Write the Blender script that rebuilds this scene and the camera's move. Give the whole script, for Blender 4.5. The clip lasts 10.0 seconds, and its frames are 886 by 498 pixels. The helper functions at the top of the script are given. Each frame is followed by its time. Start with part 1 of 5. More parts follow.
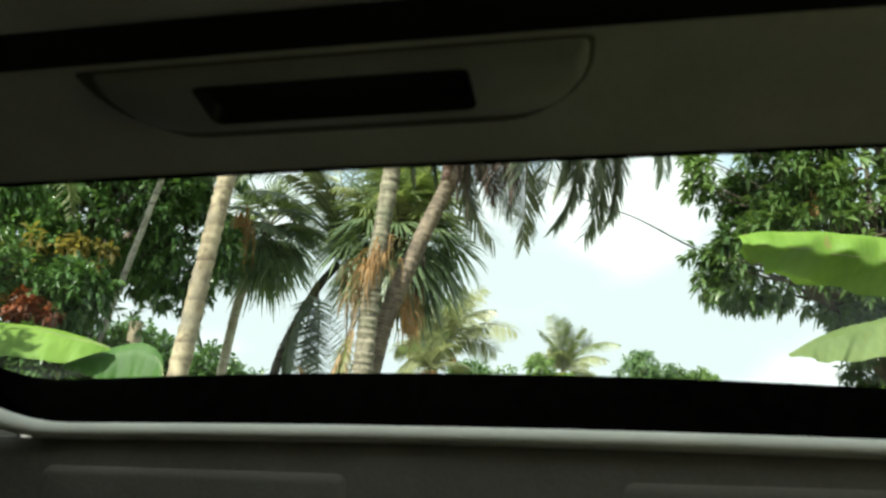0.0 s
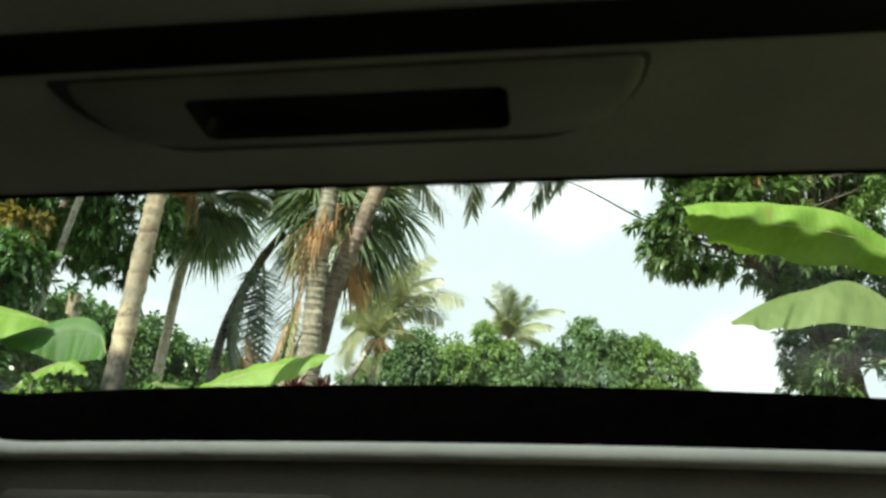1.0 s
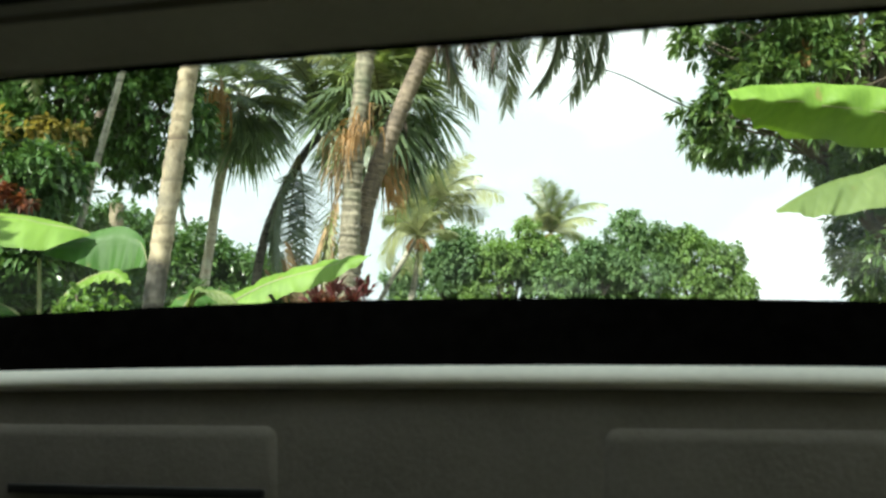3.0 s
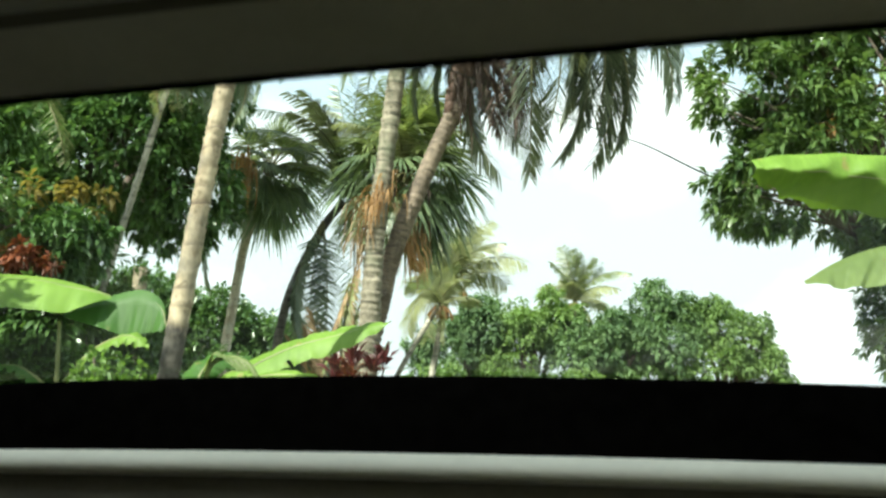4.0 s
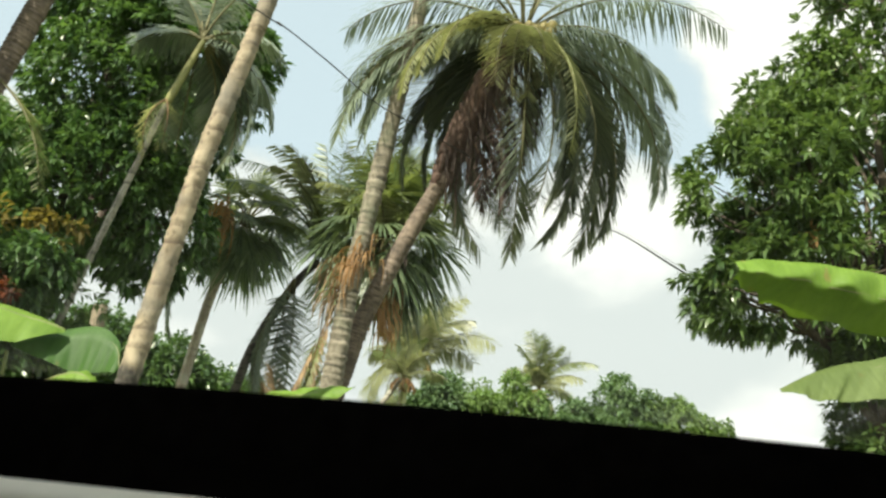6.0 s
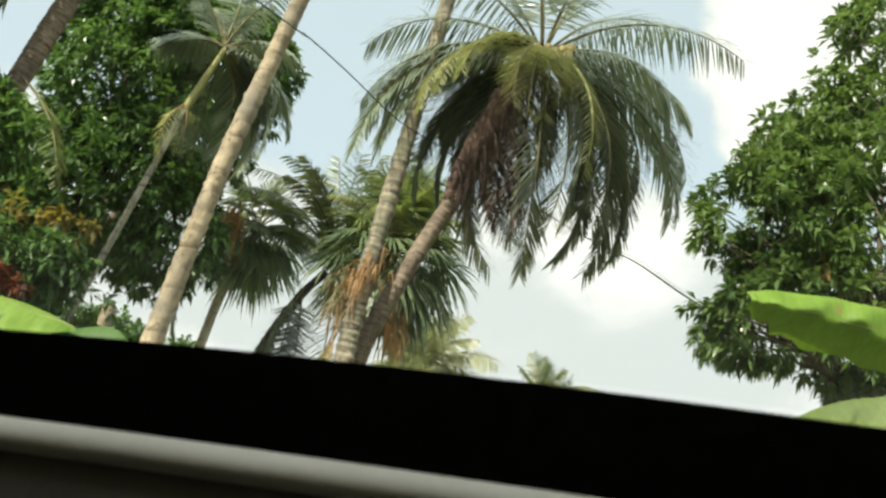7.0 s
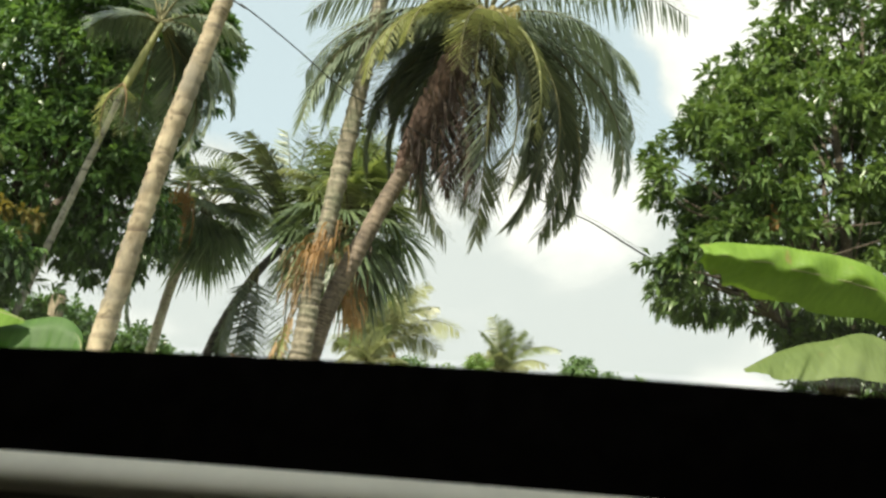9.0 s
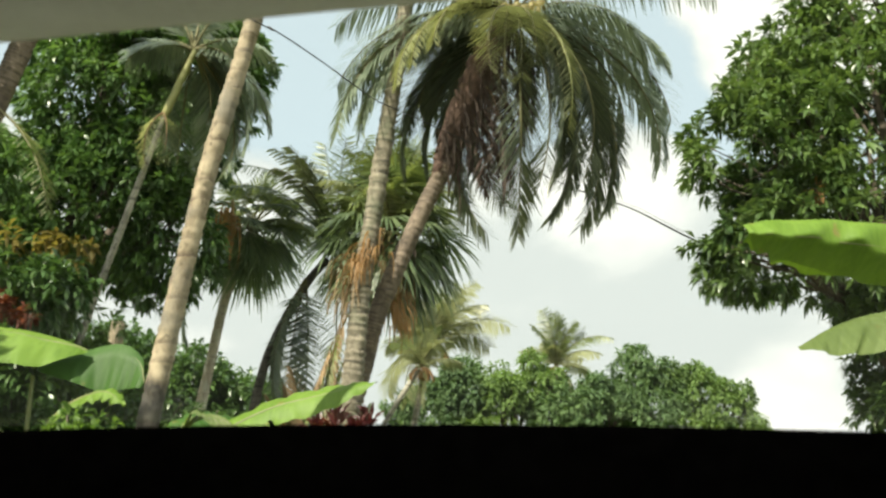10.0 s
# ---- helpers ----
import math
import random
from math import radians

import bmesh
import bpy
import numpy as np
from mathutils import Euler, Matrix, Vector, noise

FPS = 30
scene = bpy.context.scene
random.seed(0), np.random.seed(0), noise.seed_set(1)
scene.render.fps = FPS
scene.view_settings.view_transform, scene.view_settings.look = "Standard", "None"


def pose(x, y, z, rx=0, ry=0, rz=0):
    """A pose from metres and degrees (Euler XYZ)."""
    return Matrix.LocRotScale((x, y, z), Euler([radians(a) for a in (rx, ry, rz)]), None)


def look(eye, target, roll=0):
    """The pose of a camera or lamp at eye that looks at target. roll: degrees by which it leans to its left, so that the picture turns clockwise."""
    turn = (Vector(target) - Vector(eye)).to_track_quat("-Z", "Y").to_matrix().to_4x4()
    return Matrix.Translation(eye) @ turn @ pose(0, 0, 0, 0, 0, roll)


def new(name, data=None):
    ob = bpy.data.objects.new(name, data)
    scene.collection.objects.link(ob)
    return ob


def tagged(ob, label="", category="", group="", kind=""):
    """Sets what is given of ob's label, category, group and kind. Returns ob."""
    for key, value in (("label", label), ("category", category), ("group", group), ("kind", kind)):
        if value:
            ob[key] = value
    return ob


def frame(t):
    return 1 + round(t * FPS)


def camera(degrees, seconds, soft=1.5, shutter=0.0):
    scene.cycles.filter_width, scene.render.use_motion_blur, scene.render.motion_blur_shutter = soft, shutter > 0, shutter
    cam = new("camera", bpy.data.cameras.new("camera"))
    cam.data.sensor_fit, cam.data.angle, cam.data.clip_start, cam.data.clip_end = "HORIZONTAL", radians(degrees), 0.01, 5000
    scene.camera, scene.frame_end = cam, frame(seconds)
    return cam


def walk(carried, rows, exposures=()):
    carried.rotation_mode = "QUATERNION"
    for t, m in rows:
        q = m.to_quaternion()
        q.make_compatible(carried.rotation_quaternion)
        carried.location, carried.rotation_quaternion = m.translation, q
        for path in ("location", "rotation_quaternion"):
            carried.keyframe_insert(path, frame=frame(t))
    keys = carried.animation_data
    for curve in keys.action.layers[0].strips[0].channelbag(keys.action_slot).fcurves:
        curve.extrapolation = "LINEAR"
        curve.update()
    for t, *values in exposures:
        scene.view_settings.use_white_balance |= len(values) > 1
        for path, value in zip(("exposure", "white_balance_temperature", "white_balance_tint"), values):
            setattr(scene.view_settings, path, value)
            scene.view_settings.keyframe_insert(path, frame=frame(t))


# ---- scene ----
cam = camera(57.61, 10.0, soft=2.6)
# a small open lens set to the garden: the car round it is soft
cam.data.dof.use_dof = True
cam.data.dof.focus_distance = 14.0
cam.data.dof.aperture_fstop = 11.0
PATH = [
    (0.0, pose(0.0000, 0.0002, 1.2500, 105.887, -1.736, -0.000)),
    (0.3, pose(-0.0606, 0.0174, 1.2430, 104.221, -1.313, -0.253)),
    (0.5, pose(-0.0533, 0.0392, 1.2639, 103.740, -0.804, -1.543)),
    (1.0, pose(-0.0542, 0.0449, 1.3053, 103.629, -0.632, -3.741)),
    (1.5, pose(-0.0271, 0.1120, 1.2880, 104.071, -1.318, -2.680)),
    (2.0, pose(0.0465, 0.1746, 1.3560, 99.107, 0.215, -1.642)),
    (2.2, pose(0.0476, 0.1850, 1.3467, 96.142, -1.091, -1.907)),
    (3.3, pose(0.0381, 0.1632, 1.3312, 96.750, 1.183, -0.075)),
    (3.5, pose(0.0331, 0.1814, 1.3356, 98.304, 0.448, -0.231)),
    (4.0, pose(0.0816, 0.2537, 1.3434, 101.150, -0.140, 1.174)),
    (4.5, pose(0.0883, 0.3370, 1.3381, 102.090, -1.408, 1.987)),
    (5.0, pose(0.0480, 0.4068, 1.3408, 104.939, -1.934, 2.268)),
    (5.5, pose(0.0401, 0.4895, 1.3349, 106.316, -4.023, 1.440)),
    (5.7, pose(0.0353, 0.4877, 1.3349, 106.268, -4.231, -0.631)),
    (6.8, pose(-0.1081, 0.4596, 1.2776, 108.068, -7.983, -3.264)),
    (7.0, pose(-0.1019, 0.4751, 1.2881, 107.985, -8.220, -2.858)),
    (7.5, pose(-0.1128, 0.4826, 1.2922, 107.959, -6.806, -2.869)),
    (8.0, pose(-0.0964, 0.4996, 1.2890, 106.402, -5.489, -3.816)),
    (8.5, pose(-0.0998, 0.4989, 1.3007, 106.179, -4.740, -4.665)),
    (9.0, pose(-0.0929, 0.5156, 1.3086, 105.943, -4.362, -4.940)),
    (9.5, pose(-0.0845, 0.4671, 1.3256, 105.751, -2.108, -4.131)),
    (10.0, pose(-0.0584, 0.4130, 1.3385, 105.560, -0.896, -0.590)),
]
walk(cam, PATH, [(t, e + 0.73, k, g) for t, e, k, g in ((0.0, 0.22, 6450, -3), (1.5, 0.26, 6450, -3), (2.2, 0.38, 6400, -4), (3.5, 0.44, 6350, -4), (4.1, 0.44, 6400, -4), (4.5, 0.20, 6500, -3), (5.0, 0.06, 6520, -1), (5.5, 0.03, 6750, 3), (7.0, -0.03, 6950, 5), (8.5, -0.03, 7050, 5), (10.0, 0.0, 7050, 4))])

# ---- sky and sun ----
world = bpy.data.worlds.new("sky")
scene.world = world
world.use_nodes = True
wn, wl = world.node_tree.nodes, world.node_tree.links
wn.clear()
w_out = wn.new("ShaderNodeOutputWorld")
w_bg = wn.new("ShaderNodeBackground")
w_bg.inputs["Strength"].default_value = 0.11
w_sky = wn.new("ShaderNodeTexSky")
w_sky.sky_type = "NISHITA"
w_sky.sun_disc = False
SUN_TO = Vector((-0.40, -0.55, 0.76)).normalized()
w_sky.sun_elevation = math.asin(SUN_TO.z)
w_sky.sun_rotation = math.atan2(SUN_TO.x, SUN_TO.y)
w_sky.dust_density = 2.5
w_co = wn.new("ShaderNodeTexCoord")


def sky_math(op, a, b, c=None):
    n = wn.new("ShaderNodeMath")
    n.operation = op
    for k, v in enumerate((a, b, c)):
        if isinstance(v, (int, float)):
            n.inputs[k].default_value = v
        elif v is not None:
            wl.new(v, n.inputs[k])
    return n.outputs["Value"]


def sky_range(v, lo, hi, a, b):
    n = wn.new("ShaderNodeMapRange")
    n.interpolation_type = "SMOOTHSTEP"
    for key, x in (("From Min", lo), ("From Max", hi), ("To Min", a), ("To Max", b)):
        n.inputs[key].default_value = x
    wl.new(v, n.inputs["Value"])
    return n.outputs["Result"]


def sky_noise(scale, detail, rough, stretch, place):
    mp = wn.new("ShaderNodeMapping")
    mp.inputs["Scale"].default_value = stretch
    mp.inputs["Location"].default_value = place
    n = wn.new("ShaderNodeTexNoise")
    n.inputs["Scale"].default_value, n.inputs["Detail"].default_value, n.inputs["Roughness"].default_value = scale, detail, rough
    wl.new(w_co.outputs["Generated"], mp.inputs["Vector"])
    wl.new(mp.outputs["Vector"], n.inputs["Vector"])
    return n.outputs["Fac"]


def sky_mix(f, a, b):
    n = wn.new("ShaderNodeMix")
    n.data_type = "RGBA"
    for key, v in (("Factor", f), ("A", a), ("B", b)):
        if isinstance(v, (int, float)):
            n.inputs[key].default_value = v
        elif isinstance(v, tuple):
            n.inputs[key].default_value = (*v, 1)
        else:
            wl.new(v, n.inputs[key])
    return n.outputs["Result"]


# a grey-white bank of cloud low down, heaped clouds above it and hazy blue between
w_sep = wn.new("ShaderNodeSeparateXYZ")
wl.new(w_co.outputs["Generated"], w_sep.inputs["Vector"])
puff = sky_noise(5.5, 8.0, 0.55, (1.0, 1.0, 1.5), (0.15, 0.0, 0.35))
broad = sky_noise(2.1, 4.0, 0.5, (1.0, 1.0, 1.9), (3.1, 0.4, 1.35))
heap = None
for toward, wide, amount in (((0.42, 0.74, 0.54), 13.0, 0.62), ((0.22, 0.905, 0.335), 7.0, 0.45), ((0.10, 0.94, 0.325), 6.0, 0.30), ((0.384, 0.918, 0.08), 5.5, 0.5), ((-0.26, 0.90, 0.30), 7.0, 0.25)):
    dot = wn.new("ShaderNodeVectorMath")
    dot.operation = "DOT_PRODUCT"
    dot.inputs[1].default_value = Vector(toward).normalized()
    wl.new(w_co.outputs["Generated"], dot.inputs[0])
    one = sky_range(dot.outputs["Value"], math.cos(radians(wide)), math.cos(radians(wide * 0.35)), 0.0, amount)
    heap = one if heap is None else sky_math("ADD", heap, one)
bank = sky_range(w_sep.outputs["Z"], 0.26, 0.40, 0.55, 0.0)
# cloud behind the camera, unseen, thickened and whitened to keep the garden bright
behind = sky_range(w_sep.outputs["Y"], -0.2, 0.5, 0.30, 0.0)
amount = sky_math("ADD", sky_math("MULTIPLY_ADD", puff, 1.15, sky_math("MULTIPLY_ADD", broad, 0.35, -0.2)), sky_math("ADD", heap, sky_math("ADD", bank, behind)))
cover = sky_range(amount, 0.70, 0.90, 0.0, 1.0)
white = sky_range(sky_math("MULTIPLY_ADD", heap, 0.7, sky_math("MULTIPLY_ADD", puff, 1.5, behind)), 0.72, 1.30, 0.0, 1.0)
hazy = sky_mix(0.75, w_sky.outputs["Color"], (4.7, 5.55, 6.1))
cloud = sky_mix(white, (4.5, 4.85, 5.05), (6.85, 6.9, 6.9))
wl.new(sky_mix(cover, hazy, cloud), w_bg.inputs["Color"])
wl.new(w_bg.outputs["Background"], w_out.inputs["Surface"])

sun_data = bpy.data.lights.new("sun", "SUN")
sun_data.energy = 5.0
sun_data.angle = radians(0.6)
sun_data.color = (1.0, 0.94, 0.84)
sun = new("sun", sun_data)
sun.matrix_world = look(SUN_TO * 50, (0, 0, 0))


# ---- materials ----
def shader(name):
    m = bpy.data.materials.new(name)
    m.use_nodes = True
    nt = m.node_tree
    return m, nt, nt.nodes["Principled BSDF"], nt.nodes["Material Output"]


def noise_mix(nt, c1, c2, scale, detail=4.0, lo=0.35, hi=0.65, vec=None, stretch=None):
    """A colour that wanders between c1 and c2 with a noise of that scale."""
    co = nt.nodes.new("ShaderNodeTexCoord")
    src = vec or co.outputs["Object"]
    if stretch:
        mp = nt.nodes.new("ShaderNodeMapping")
        mp.inputs["Scale"].default_value = stretch
        nt.links.new(src, mp.inputs["Vector"])
        src = mp.outputs["Vector"]
    n = nt.nodes.new("ShaderNodeTexNoise")
    n.inputs["Scale"].default_value = scale
    n.inputs["Detail"].default_value = detail
    nt.links.new(src, n.inputs["Vector"])
    r = nt.nodes.new("ShaderNodeValToRGB")
    r.color_ramp.elements[0].position, r.color_ramp.elements[0].color = lo, (*c1, 1)
    r.color_ramp.elements[1].position, r.color_ramp.elements[1].color = hi, (*c2, 1)
    nt.links.new(n.outputs["Fac"], r.inputs["Fac"])
    return r.outputs["Color"], n.outputs["Fac"]


def blend(nt, a, b, fac, mode="MIX"):
    x = nt.nodes.new("ShaderNodeMix")
    x.data_type = "RGBA"
    x.blend_type = mode
    for sock, v in ((x.inputs["A"], a), (x.inputs["B"], b), (x.inputs["Factor"], fac)):
        if isinstance(v, (int, float)):
            sock.default_value = v
        elif isinstance(v, tuple):
            sock.default_value = (*v, 1)
        else:
            nt.links.new(v, sock)
    return x.outputs["Result"]


def bump(nt, bsdf, height, strength, dist=0.01):
    b = nt.nodes.new("ShaderNodeBump")
    b.inputs["Strength"].default_value = strength
    b.inputs["Distance"].default_value = dist
    nt.links.new(height, b.inputs["Height"])
    nt.links.new(b.outputs["Normal"], bsdf.inputs["Normal"])


def leaf_material(name, dark, light, rough=0.45, glow=0.3, scale=1.2):
    """Leaves: each island its own tone, with patches over the crown, and light shining through."""
    m, nt, bsdf, out = shader(name)
    geo = nt.nodes.new("ShaderNodeNewGeometry")
    ramp = nt.nodes.new("ShaderNodeValToRGB")
    ramp.color_ramp.elements[0].color = (*dark, 1)
    ramp.color_ramp.elements[1].color = (*light, 1)
    nt.links.new(geo.outputs["Random Per Island"], ramp.inputs["Fac"])
    patch, fac = noise_mix(nt, tuple(0.65 * c for c in dark), tuple(min(1, 1.15 * c) for c in light), scale, 3.0)
    col = blend(nt, ramp.outputs["Color"], patch, 0.4)
    nt.links.new(col, bsdf.inputs["Base Color"])
    bsdf.inputs["Roughness"].default_value = rough
    bsdf.inputs["Specular IOR Level"].default_value = 0.6
    tr = nt.nodes.new("ShaderNodeBsdfTranslucent")
    tcol = blend(nt, col, (1.0, 1.0, 0.5), 0.75, "MULTIPLY")
    tc2 = blend(nt, tcol, (2.2, 2.2, 2.2), 1.0, "MULTIPLY")
    nt.links.new(tc2, tr.inputs["Color"])
    mix = nt.nodes.new("ShaderNodeMixShader")
    mix.inputs["Fac"].default_value = glow
    nt.links.new(bsdf.outputs["BSDF"], mix.inputs[1])
    nt.links.new(tr.outputs["BSDF"], mix.inputs[2])
    nt.links.new(mix.outputs["Shader"], out.inputs["Surface"])
    return m


def bark_material(name, c1, c2, ring=0.0, ring_col=(0.1, 0.09, 0.07), rough=0.9, moss=None, foot=None):
    m, nt, bsdf, out = shader(name)
    col, fac = noise_mix(nt, c1, c2, 9.0, 6.0, stretch=(1, 1, 0.45))
    col2, fac2 = noise_mix(nt, tuple(0.6 * c for c in c1), tuple(min(1, 1.2 * c) for c in c2), 1.7, 3.0)
    col = blend(nt, col, col2, 0.45)
    spot, sf = noise_mix(nt, (0.0, 0.0, 0.0), (0.7, 0.7, 0.7), 21.0, 5.0, 0.54, 0.68, stretch=(1, 1, 0.7))
    col = blend(nt, col, tuple(0.45 * c for c in c1), spot)
    pale, pf = noise_mix(nt, (0.0, 0.0, 0.0), (0.6, 0.6, 0.6), 4.6, 4.0, 0.52, 0.64, stretch=(1, 1, 0.6))
    col = blend(nt, col, tuple(min(0.75, 1.25 * c) for c in c2), pale)
    if ring:
        co = nt.nodes.new("ShaderNodeTexCoord")
        wv = nt.nodes.new("ShaderNodeTexWave")
        wv.bands_direction = "Z"
        wv.wave_profile = "SAW"
        wv.inputs["Scale"].default_value = 0.314 / ring
        wv.inputs["Distortion"].default_value = 2.6
        wv.inputs["Detail"].default_value = 3.0
        wv.inputs["Detail Scale"].default_value = 2.0
        nt.links.new(co.outputs["Object"], wv.inputs["Vector"])
        rp = nt.nodes.new("ShaderNodeValToRGB")
        rp.color_ramp.elements[0].position, rp.color_ramp.elements[0].color = 0.08, (1, 1, 1, 1)
        rp.color_ramp.elements[1].position, rp.color_ramp.elements[1].color = 0.35, (0, 0, 0, 1)
        nt.links.new(wv.outputs["Fac"], rp.inputs["Fac"])
        mask, mf = noise_mix(nt, (0.0, 0.0, 0.0), (0.85, 0.85, 0.85), 4.2, 4.0, 0.4, 0.62)
        f = blend(nt, rp.outputs["Color"], mask, 1.0, "MULTIPLY")
        col = blend(nt, col, ring_col, f)
    if moss:
        mk, mf = noise_mix(nt, (0, 0, 0), (0.75, 0.75, 0.75), 2.4, 5.0, 0.5, 0.66)
        col = blend(nt, col, moss, mk)
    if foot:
        # darker bark up to about the height of a man, with a ragged edge
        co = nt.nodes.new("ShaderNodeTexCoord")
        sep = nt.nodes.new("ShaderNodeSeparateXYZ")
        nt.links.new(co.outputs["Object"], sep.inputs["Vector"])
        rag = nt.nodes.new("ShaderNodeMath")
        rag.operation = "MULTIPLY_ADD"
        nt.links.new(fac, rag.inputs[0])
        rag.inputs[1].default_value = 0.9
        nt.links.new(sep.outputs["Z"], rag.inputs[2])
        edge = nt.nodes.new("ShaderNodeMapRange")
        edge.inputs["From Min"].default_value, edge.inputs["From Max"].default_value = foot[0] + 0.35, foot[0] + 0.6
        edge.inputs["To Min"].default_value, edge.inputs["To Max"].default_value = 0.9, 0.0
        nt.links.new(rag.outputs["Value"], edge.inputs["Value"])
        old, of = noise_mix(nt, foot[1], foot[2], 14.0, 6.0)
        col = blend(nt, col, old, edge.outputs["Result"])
    nt.links.new(col, bsdf.inputs["Base Color"])
    bsdf.inputs["Roughness"].default_value = rough
    bump(nt, bsdf, fac, 0.6, 0.03)
    return m


def plain_material(name, c1, c2, rough, scale=30.0, bump_s=0.15, spec=0.4):
    m, nt, bsdf, out = shader(name)
    col, fac = noise_mix(nt, c1, c2, scale, 5.0)
    big, bf = noise_mix(nt, tuple(0.85 * c for c in c1), c2, scale * 0.07, 3.0)
    nt.links.new(blend(nt, col, big, 0.5), bsdf.inputs["Base Color"])
    bsdf.inputs["Roughness"].default_value = rough
    bsdf.inputs["Specular IOR Level"].default_value = spec
    bump(nt, bsdf, fac, bump_s, 0.002)
    return m


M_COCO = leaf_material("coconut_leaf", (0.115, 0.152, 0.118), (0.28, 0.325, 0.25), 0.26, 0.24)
# same leaf, darkened: the shade inside the crown is put into its colour
M_COCO_SHADED = leaf_material("shaded_coconut_leaf", (0.064, 0.083, 0.062), (0.185, 0.21, 0.15), 0.26, 0.24)
M_COCO_YELLOW = leaf_material("coconut_leaf_yellow", (0.19, 0.21, 0.115), (0.37, 0.385, 0.225), 0.42, 0.3)
M_COCO_BROWN = leaf_material("dead_frond", (0.042, 0.027, 0.022), (0.105, 0.068, 0.052), 0.75, 0.10)
M_ORANGE = leaf_material("dry_orange_frond", (0.20, 0.112, 0.048), (0.42, 0.245, 0.10), 0.75, 0.22)
M_TAN = leaf_material("dry_tan_frond", (0.17, 0.115, 0.06), (0.33, 0.235, 0.13), 0.8, 0.15)
M_ARECA = leaf_material("areca_leaf", (0.075, 0.108, 0.036), (0.21, 0.25, 0.092), 0.38, 0.28)
M_ARECA_DARK = leaf_material("areca_leaf_dark", (0.085, 0.13, 0.075), (0.21, 0.27, 0.14), 0.34, 0.28)
M_MANGO = leaf_material("mango_leaf", (0.040, 0.086, 0.028), (0.148, 0.218, 0.070), 0.30, 0.22, 0.6)
M_MANGO_DARK = leaf_material("dark_tree_leaf", (0.033, 0.080, 0.028), (0.115, 0.20, 0.056), 0.33, 0.24, 0.5)
M_FAR = leaf_material("far_tree_leaf", (0.075, 0.14, 0.042), (0.185, 0.28, 0.075), 0.75, 0.28, 0.6)
M_FAR_DARK = leaf_material("far_dark_leaf", (0.050, 0.112, 0.046), (0.14, 0.22, 0.08), 0.7, 0.25, 0.6)
M_NEW = leaf_material("young_orange_leaf", (0.14, 0.12, 0.03), (0.26, 0.21, 0.06), 0.45, 0.3)
M_RED = leaf_material("red_leaf", (0.10, 0.027, 0.014), (0.22, 0.07, 0.03), 0.45, 0.25)
M_MAROON = leaf_material("maroon_leaf", (0.035, 0.008, 0.010), (0.10, 0.018, 0.018), 0.4, 0.2)
M_SHRUB = leaf_material("shrub_leaf", (0.05, 0.11, 0.02), (0.13, 0.22, 0.045), 0.42, 0.3)
M_RACHIS = plain_material("frond_rib", (0.10, 0.10, 0.04), (0.17, 0.155, 0.065), 0.6, 8.0)
M_RACHIS_BROWN = plain_material("dry_rib", (0.13, 0.08, 0.04), (0.22, 0.14, 0.07), 0.8, 8.0)
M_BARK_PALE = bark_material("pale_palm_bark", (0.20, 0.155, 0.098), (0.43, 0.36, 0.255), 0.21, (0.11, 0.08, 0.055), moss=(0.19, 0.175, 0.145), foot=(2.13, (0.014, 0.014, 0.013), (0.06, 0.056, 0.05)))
M_BARK_BARE = bark_material("bare_wood", (0.26, 0.21, 0.14), (0.46, 0.39, 0.28))
M_BARK_RING = bark_material("ringed_palm_bark", (0.14, 0.125, 0.09), (0.30, 0.265, 0.20), 0.2, (0.035, 0.03, 0.026), moss=(0.13, 0.14, 0.09))
M_BARK_COCO = bark_material("coconut_bark", (0.125, 0.098, 0.077), (0.235, 0.185, 0.14), 0.13, (0.07, 0.055, 0.045))
M_BARK_THIN = bark_material("areca_bark", (0.23, 0.22, 0.175), (0.40, 0.38, 0.31), 0.2, (0.11, 0.105, 0.085))
M_BARK_DARK = bark_material("dark_bark", (0.065, 0.058, 0.050), (0.14, 0.125, 0.105), 0.16, (0.02, 0.018, 0.016))
M_BARK_TREE = bark_material("tree_bark", (0.07, 0.055, 0.042), (0.15, 0.12, 0.095))
M_BARK_TAN = bark_material("tan_palm_bark", (0.52, 0.44, 0.33), (0.72, 0.64, 0.51), 0.2, (0.34, 0.28, 0.21))
M_SHAFT = plain_material("crownshaft", (0.17, 0.185, 0.06), (0.29, 0.29, 0.11), 0.5, 6.0)
M_FIBRE = bark_material("brown_palm_fibre", (0.075, 0.048, 0.038), (0.16, 0.10, 0.078))
M_NUT = plain_material("coconut_husk", (0.20, 0.17, 0.05), (0.30, 0.25, 0.08), 0.5, 10.0)
M_STEM = plain_material("banana_stem", (0.12, 0.15, 0.06), (0.24, 0.25, 0.11), 0.55, 6.0)
M_HEADLINER = plain_material("headliner_cloth", (0.72, 0.68, 0.61), (0.79, 0.75, 0.68), 0.95, 160.0, 0.4, 0.1)
M_CONSOLE = plain_material("console_plastic", (0.47, 0.45, 0.40), (0.53, 0.51, 0.46), 0.75, 220.0, 0.2)
M_DARK_PLASTIC = plain_material("dark_plastic", (0.012, 0.012, 0.012), (0.02, 0.02, 0.019), 0.5, 150.0, 0.1)
M_BLACK = plain_material("black_frit", (0.0002, 0.0002, 0.0002), (0.0005, 0.0005, 0.0005), 1.0, 60.0, 0.05, 0.0)
M_TRIM = plain_material("cream_trim_plastic", (0.67, 0.63, 0.54), (0.73, 0.685, 0.59), 0.7, 120.0, 0.12)
M_PANEL = plain_material("grey_door_panel", (0.165, 0.147, 0.120), (0.205, 0.183, 0.154), 0.8, 190.0, 0.3)
